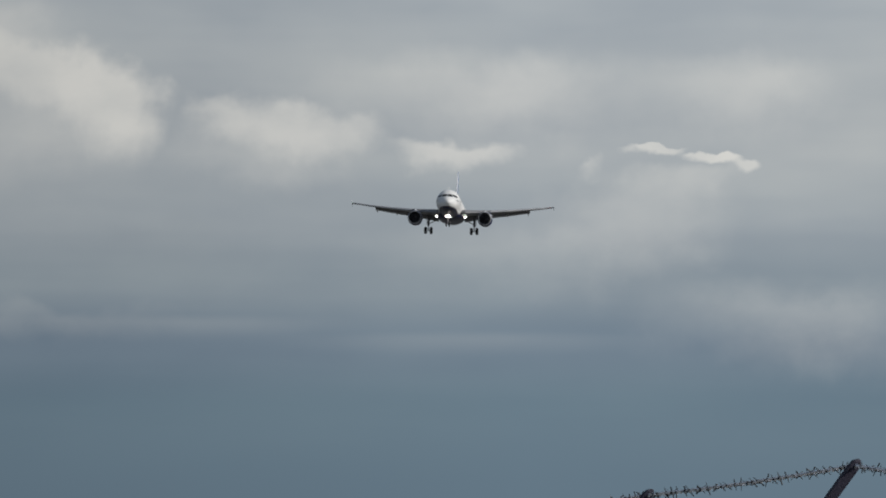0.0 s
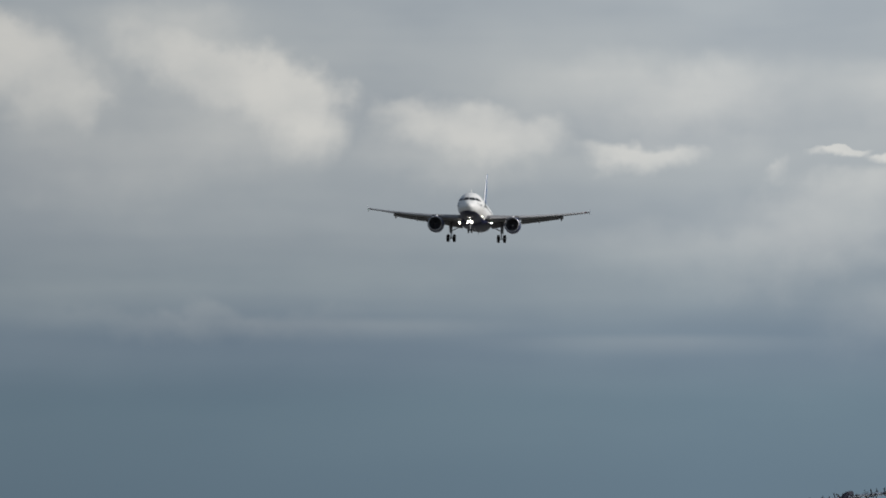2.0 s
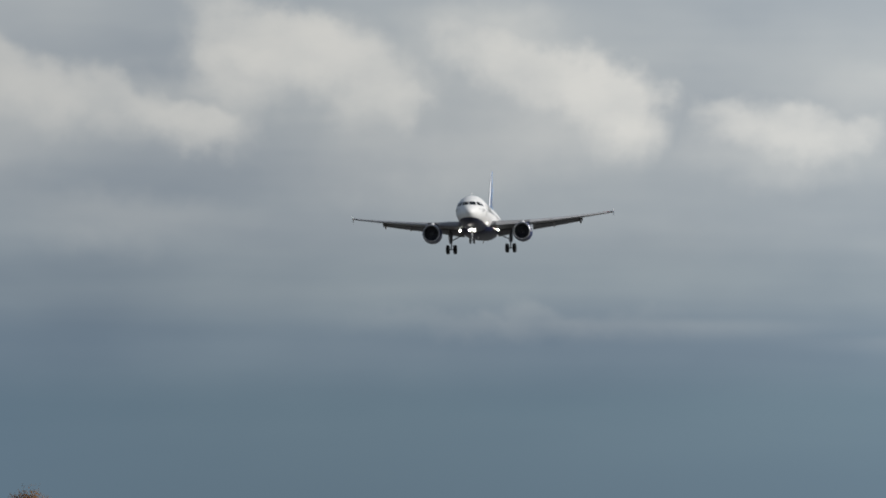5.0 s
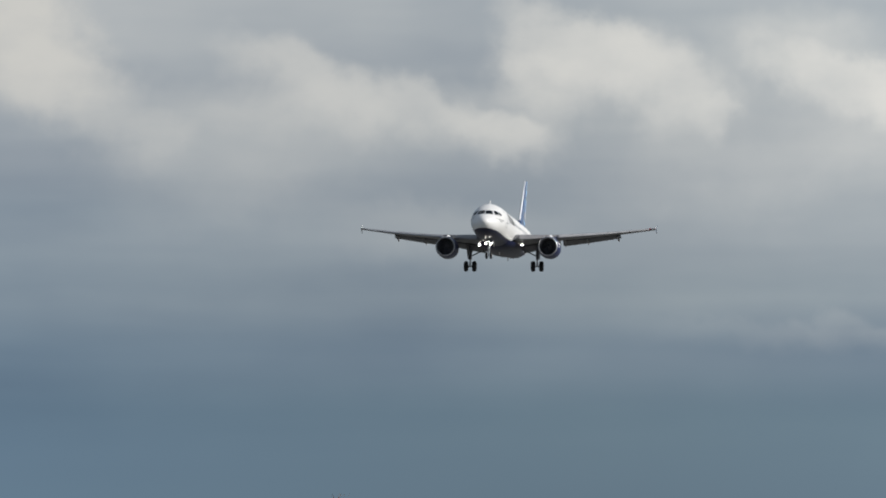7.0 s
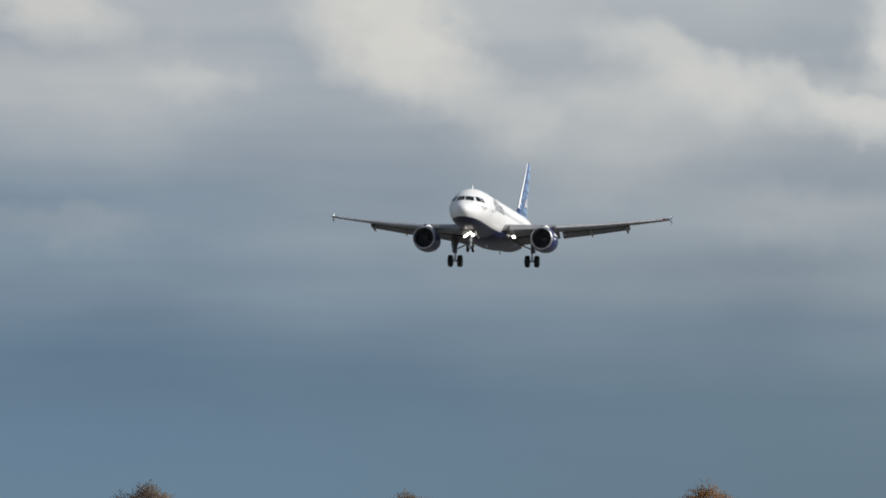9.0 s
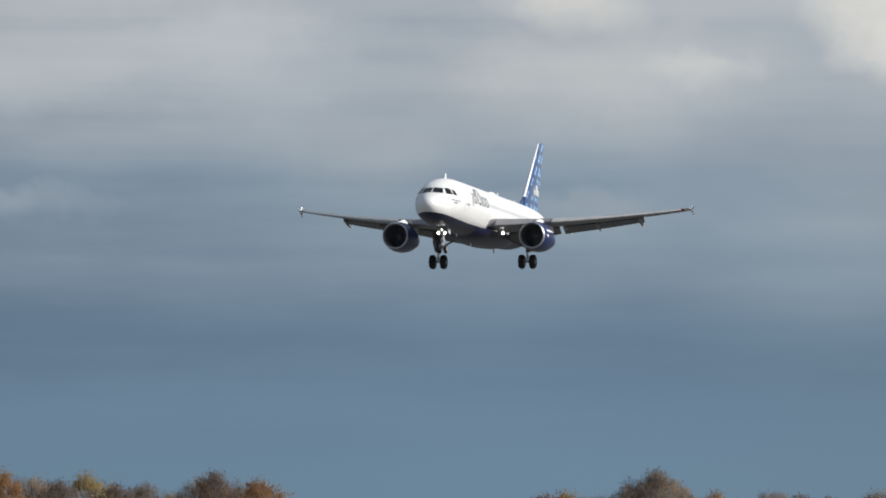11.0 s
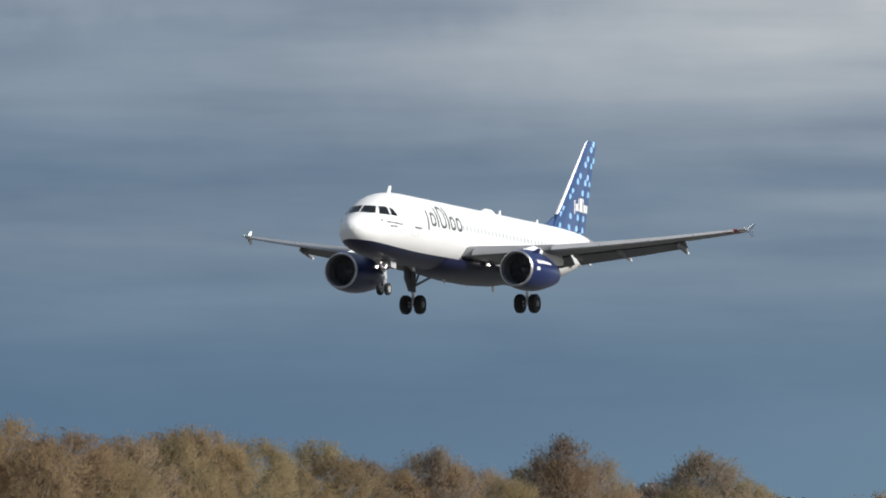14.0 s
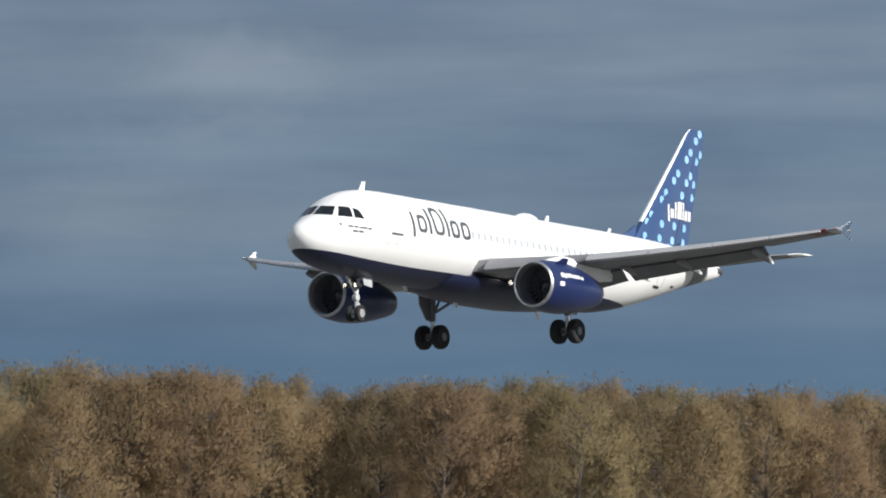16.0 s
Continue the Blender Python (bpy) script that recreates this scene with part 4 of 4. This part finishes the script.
for k in range(-3, 4):
    a, b = tips[k], tips[k + 1]
    steps = 150

    def sagged(f):
        return a.lerp(b, f) - Vector((0, 0, 0.010 * 4 * f * (1 - f)))
    bm = bmesh.new()
    for phase in (0, math.pi):
        rings = []
        for j in range(steps + 1):
            f = j / steps
            c = sagged(f) + (OUT * math.cos(f * 150 + phase) + Vector((0, 0, 1)) * math.sin(f * 150 + phase)) * 0.0062
            rings.append([c + (OUT * math.cos(q * math.pi * 0.5) + Vector((0, 0, 1)) * math.sin(q * math.pi * 0.5)) * 0.006 for q in range(4)])
        loft(rings, True, bm)
    strand = part("wire", bm, WIRE, fence, "twisted galvanised strand")
    for j in range(1, 32):
        o = part("barb", barb, None, strand)
        o.matrix_basis = Matrix.Translation(sagged((j + rnd.uniform(-0.25, 0.25)) / 32)) @ Euler((rnd.uniform(0, 6.28), rnd.uniform(-0.5, 0.5), math.atan2(FENCE_STEP.y, FENCE_STEP.x) + rnd.uniform(-0.5, 0.5))).to_matrix().to_4x4() @ Matrix.Scale(rnd.uniform(1.0, 1.35), 4)


# ---- trees ----
def make_tree(seed, leaf, label, height=18.0, wide=4.6, leaves=20500, size=0.27, low=0.10, bushy=False):
    """A tree: a tapered trunk with rising limbs, and a crown of clumps of small leaves with gaps."""
    rng = np.random.default_rng(seed)
    tree = tagged(new("tree"), label, "tree", group="trees of the wood edge")
    bm = bmesh.new()
    bend = rng.normal(0, 0.35, (5, 2))
    pts = [Vector((*(bend[k] * k / 4), height * k / 4 * 0.92 - (0.3 if k == 0 else 0))) for k in range(5)]
    radius = [0.30, 0.23, 0.16, 0.08, 0.03]
    for k in range(4):
        tube(pts[k], pts[k + 1], radius[k], radius[k + 1], 7, bm)
    clumps = []
    n_clump = 230
    for k in range(n_clump):
        h = low + (1.0 - low) * ((k + rng.random()) / n_clump) ** 0.8
        rel = (h - low) / (1 - low)
        if bushy:
            out = math.sqrt(max(0.02, 1 - (rel * 2 - 0.95) ** 2)) if rel > 0.45 else 0.75 + 0.55 * rel
        else:
            out = float(np.interp(rel, [0, 0.15, 0.45, 0.7, 0.88, 1.0], [0.62, 0.9, 1.0, 0.95, 0.74, 0.30]))
        a = rng.random() * 2 * math.pi
        r = wide * out * (0.30 + 0.75 * math.sqrt(rng.random())) * (1 + 0.16 * math.sin(3 * a + seed) + 0.12 * math.sin(7 * h * 4 + a))
        clumps.append((r * math.cos(a), r * math.sin(a), h * height, r))
    for c in clumps[::6]:
        base = max(0.12 * height, c[2] - 0.9 * c[3] - 1.2)
        k = min(3, int(base / (height * 0.92) * 4))
        f = base / (height * 0.92) * 4 - k
        p = pts[k].lerp(pts[k + 1], min(f, 1))
        mid = p.lerp(Vector(c[:3]), 0.5) + Vector((0, 0, -0.2))
        tube(p, mid, 0.065, 0.038, 5, bm)
        tube(mid, Vector(c[:3]) + Vector((0, 0, 0.4)), 0.038, 0.01, 5, bm)
    part("trunk", bm, BARK, tree, "grey bark trunk and limbs")
    c = np.array(clumps)
    which = rng.integers(0, n_clump, leaves)
    spread = np.clip(rng.normal(0.74, 0.2, n_clump), 0.4, 1.2)
    centre = c[which, :3] + np.clip(rng.normal(0, 1, (leaves, 3)), -1.7, 1.7) * (spread[which, None] * np.array([0.62, 0.62, 0.85]))
    # leaves turn their faces out of their clump and out of the crown
    outward = (centre - np.array([0, 0, height * 0.5])) * np.array([1, 1, 0.45])
    outward /= np.linalg.norm(outward, axis=1)[:, None] + 1e-6
    clump_out = centre - c[which, :3]
    clump_out /= np.linalg.norm(clump_out, axis=1)[:, None] + 1e-6
    shade = outward * 0.9 + clump_out * 0.45 + rng.normal(0, 0.1, (leaves, 3)) + np.array([0, 0, 0.45])
    shade /= np.linalg.norm(shade, axis=1)[:, None]
    u = outward * np.array([0.45, 0.45, 0.2]) + rng.normal(0, 0.34, (leaves, 3)) + np.array([0, 0, 1.0])
    u /= np.linalg.norm(u, axis=1)[:, None]
    v = np.cross(u, shade + rng.normal(0, 0.3, (leaves, 3)))
    v /= np.linalg.norm(v, axis=1)[:, None]
    l = size * rng.uniform(0.5, 1.5, (leaves, 1))
    w = size * rng.uniform(0.14, 0.34, (leaves, 1))
    verts = np.stack([centre - u * l * 0.5 - v * w * 0.6, centre - u * l * 0.4 + v * w * 0.6, centre + u * l * 0.8], 1)
    flip = np.einsum("ij,ij->i", np.cross(verts[:, 1] - verts[:, 0], verts[:, 2] - verts[:, 0]), shade) < 0
    verts[flip] = verts[flip][:, ::-1]
    verts = verts.reshape(-1, 3)
    me = bpy.data.meshes.new("crown")
    me.from_pydata(verts.tolist(), [], [(3 * k, 3 * k + 1, 3 * k + 2) for k in range(leaves)])
    me.materials.append(LEAF[leaf])
    for f in me.polygons:
        f.use_smooth = True
    me.normals_split_custom_set_from_vertices(np.repeat(shade, 3, axis=0).tolist())
    part("crown", me, None, tree)
    return tree


KINDS = [
    make_tree(1, "olive", "tall olive and brown autumn cottonwood in a dense row"),
    make_tree(2, "tan", "tall tan-leaved autumn cottonwood in a dense row", wide=4.9),
    make_tree(3, "olive", "broad olive autumn tree with thinning leaves", wide=5.4),
    make_tree(4, "tan", "slim tan autumn poplar with upright limbs", wide=3.7, leaves=15000),
    make_tree(5, "yellow", "golden yellow autumn tree, rounded crown", wide=4.8, leaves=11500, size=0.34, bushy=True),
    make_tree(6, "orange", "orange autumn tree, rounded crown", wide=4.8, leaves=11500, size=0.34, bushy=True),
    make_tree(7, "twigs", "nearly bare grey-brown tree with fine twigs", wide=5.0, leaves=11500, size=0.34, bushy=True),
    make_tree(8, "brown", "thin-leaved brown tree in a wood edge", wide=4.4, leaves=15000, size=0.29),
]
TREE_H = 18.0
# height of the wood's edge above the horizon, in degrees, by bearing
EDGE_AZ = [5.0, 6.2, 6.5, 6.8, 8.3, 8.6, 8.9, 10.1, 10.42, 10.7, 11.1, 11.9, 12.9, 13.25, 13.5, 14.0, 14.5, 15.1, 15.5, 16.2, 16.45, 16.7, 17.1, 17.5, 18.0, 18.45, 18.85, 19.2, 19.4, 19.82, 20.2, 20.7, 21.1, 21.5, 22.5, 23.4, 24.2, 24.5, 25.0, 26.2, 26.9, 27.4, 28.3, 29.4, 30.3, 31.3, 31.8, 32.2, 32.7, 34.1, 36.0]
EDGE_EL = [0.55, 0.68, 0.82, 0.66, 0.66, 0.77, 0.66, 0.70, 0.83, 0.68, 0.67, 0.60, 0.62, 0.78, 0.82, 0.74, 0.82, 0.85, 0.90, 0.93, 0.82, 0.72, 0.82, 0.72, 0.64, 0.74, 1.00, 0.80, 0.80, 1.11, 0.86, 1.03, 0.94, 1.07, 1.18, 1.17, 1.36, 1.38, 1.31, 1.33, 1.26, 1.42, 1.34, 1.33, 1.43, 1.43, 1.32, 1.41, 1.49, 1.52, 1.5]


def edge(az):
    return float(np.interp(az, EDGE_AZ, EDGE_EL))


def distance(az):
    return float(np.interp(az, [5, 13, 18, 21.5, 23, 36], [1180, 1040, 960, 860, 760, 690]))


rnd = random.Random(11)
used = set()


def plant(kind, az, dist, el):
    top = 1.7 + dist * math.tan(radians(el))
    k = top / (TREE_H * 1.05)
    m = pose(-dist * math.sin(radians(az)), dist * math.cos(radians(az)), 0, 0, 0, rnd.uniform(0, 360))
    if kind not in used:
        used.add(kind)
        t = KINDS[kind]
        t.matrix_basis = m
    else:
        t = copy_thing(KINDS[kind], m)
    wide = max(0.95, min(1.2, k)) * rnd.uniform(1.05, 1.3)
    t.scale = (wide, wide, k)


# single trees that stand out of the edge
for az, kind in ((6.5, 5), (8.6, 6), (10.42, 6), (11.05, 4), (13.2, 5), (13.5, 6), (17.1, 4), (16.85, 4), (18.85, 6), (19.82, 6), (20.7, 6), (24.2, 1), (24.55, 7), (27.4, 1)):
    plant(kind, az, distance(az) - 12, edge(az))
az = 5.2
while az < 35.6:
    near = az > 22
    d = distance(az)
    kind = rnd.choice([0, 1, 2, 3, 0, 1, 3, 7] if near else [4, 5, 6, 7, 1, 6, 4] if az < 18 else [6, 7, 2, 0, 6, 3])
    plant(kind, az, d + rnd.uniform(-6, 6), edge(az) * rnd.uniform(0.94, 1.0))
    kind = rnd.choice([0, 1, 2, 3] if near else [4, 5, 6, 1, 6] if az < 17.8 else [7, 2, 0, 3])
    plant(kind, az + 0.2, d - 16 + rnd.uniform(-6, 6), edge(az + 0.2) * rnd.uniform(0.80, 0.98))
    if near:
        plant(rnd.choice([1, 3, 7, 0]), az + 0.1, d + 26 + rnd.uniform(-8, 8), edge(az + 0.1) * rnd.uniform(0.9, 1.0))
    az += 0.45 if near else 0.4

# far conifers behind the gap in the wood, their colour paled for haze
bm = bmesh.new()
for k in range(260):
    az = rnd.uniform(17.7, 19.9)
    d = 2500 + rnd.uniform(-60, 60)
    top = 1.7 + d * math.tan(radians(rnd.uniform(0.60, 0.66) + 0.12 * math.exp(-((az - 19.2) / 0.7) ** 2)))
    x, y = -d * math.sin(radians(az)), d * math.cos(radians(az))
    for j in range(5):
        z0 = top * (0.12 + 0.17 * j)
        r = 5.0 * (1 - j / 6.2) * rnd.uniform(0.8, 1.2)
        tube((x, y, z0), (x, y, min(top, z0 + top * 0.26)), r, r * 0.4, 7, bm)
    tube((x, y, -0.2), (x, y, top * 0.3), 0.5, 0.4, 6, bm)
tagged(new("far_conifers", mesh_of(bm, "far_conifers", FIR, False)), "distant conifer wood behind the trees, haze put into its blue-green colour", "woods", kind="stuff")


# ---- what moves ----
FLIGHT = [  # seconds, place in metres, heading, pitch and roll in degrees
    (0.0, -0.00, 1345.15, 66.823, -2.679, 2.610, -1.419),
    (0.5, -6.01, 1314.31, 65.207, -2.896, 2.781, -1.116),
    (1.0, -12.03, 1283.42, 63.594, -3.079, 2.947, 0.211),
    (1.5, -18.07, 1252.47, 61.984, -3.315, 3.095, 0.490),
    (2.0, -24.11, 1221.47, 60.378, -3.136, 2.963, -1.180),
    (2.5, -30.16, 1190.41, 58.774, -2.946, 2.787, -2.841),
    (3.0, -36.23, 1159.30, 57.174, -2.731, 2.579, -4.151),
    (3.5, -42.30, 1128.13, 55.577, -2.486, 2.357, -4.338),
    (4.0, -48.39, 1096.91, 53.983, -2.370, 2.351, -2.324),
    (4.5, -54.48, 1065.64, 52.392, -2.195, 2.349, 0.450),
    (5.0, -60.59, 1034.31, 50.804, -1.838, 2.347, 1.441),
    (5.5, -66.71, 1002.93, 49.219, -1.699, 2.491, 1.365),
    (6.0, -72.84, 971.49, 47.637, -1.799, 2.757, 0.818),
    (6.5, -78.97, 940.00, 46.059, -2.030, 3.068, 0.120),
    (7.0, -85.12, 908.45, 44.483, -2.280, 3.351, -0.407),
    (7.5, -91.28, 876.85, 42.911, -2.439, 3.530, -0.443),
    (8.0, -97.45, 845.19, 41.341, -2.454, 3.569, -0.069),
    (8.5, -103.64, 813.48, 39.775, -2.420, 3.562, -0.407),
    (9.0, -109.83, 781.72, 38.212, -2.284, 3.529, -0.910),
    (9.5, -116.03, 749.90, 36.652, -2.332, 3.449, -1.286),
    (10.0, -122.24, 718.02, 35.095, -2.593, 3.305, -1.417),
    (10.5, -128.47, 686.09, 33.541, -2.995, 3.083, -1.173),
    (11.0, -134.70, 654.11, 31.990, -3.467, 2.768, -0.422),
    (11.5, -140.95, 622.07, 30.443, -3.941, 2.347, 0.965),
    (12.0, -147.20, 589.98, 28.898, -4.437, 1.859, 2.517),
    (12.5, -153.47, 557.84, 27.357, -4.962, 1.662, 2.355),
    (13.0, -159.74, 525.64, 25.818, -4.701, 2.107, 1.416),
    (13.5, -166.03, 493.38, 24.283, -4.341, 2.287, 0.007),
    (14.0, -172.33, 461.07, 22.751, -3.672, 2.501, -0.283),
    (14.5, -178.64, 428.71, 21.222, -2.985, 2.828, 0.403),
    (15.0, -184.96, 396.29, 19.696, -2.492, 3.067, 0.537),
    (15.5, -191.29, 363.81, 18.173, -1.944, 3.285, 0.682),
    (16.0, -197.63, 331.29, 16.654, -1.524, 3.260, 1.223),
]


def motions():
    walk(airliner, [(t, pose(x, y, z, roll, -pitch, head - 90)) for t, x, y, z, head, pitch, roll in FLIGHT])


motions()
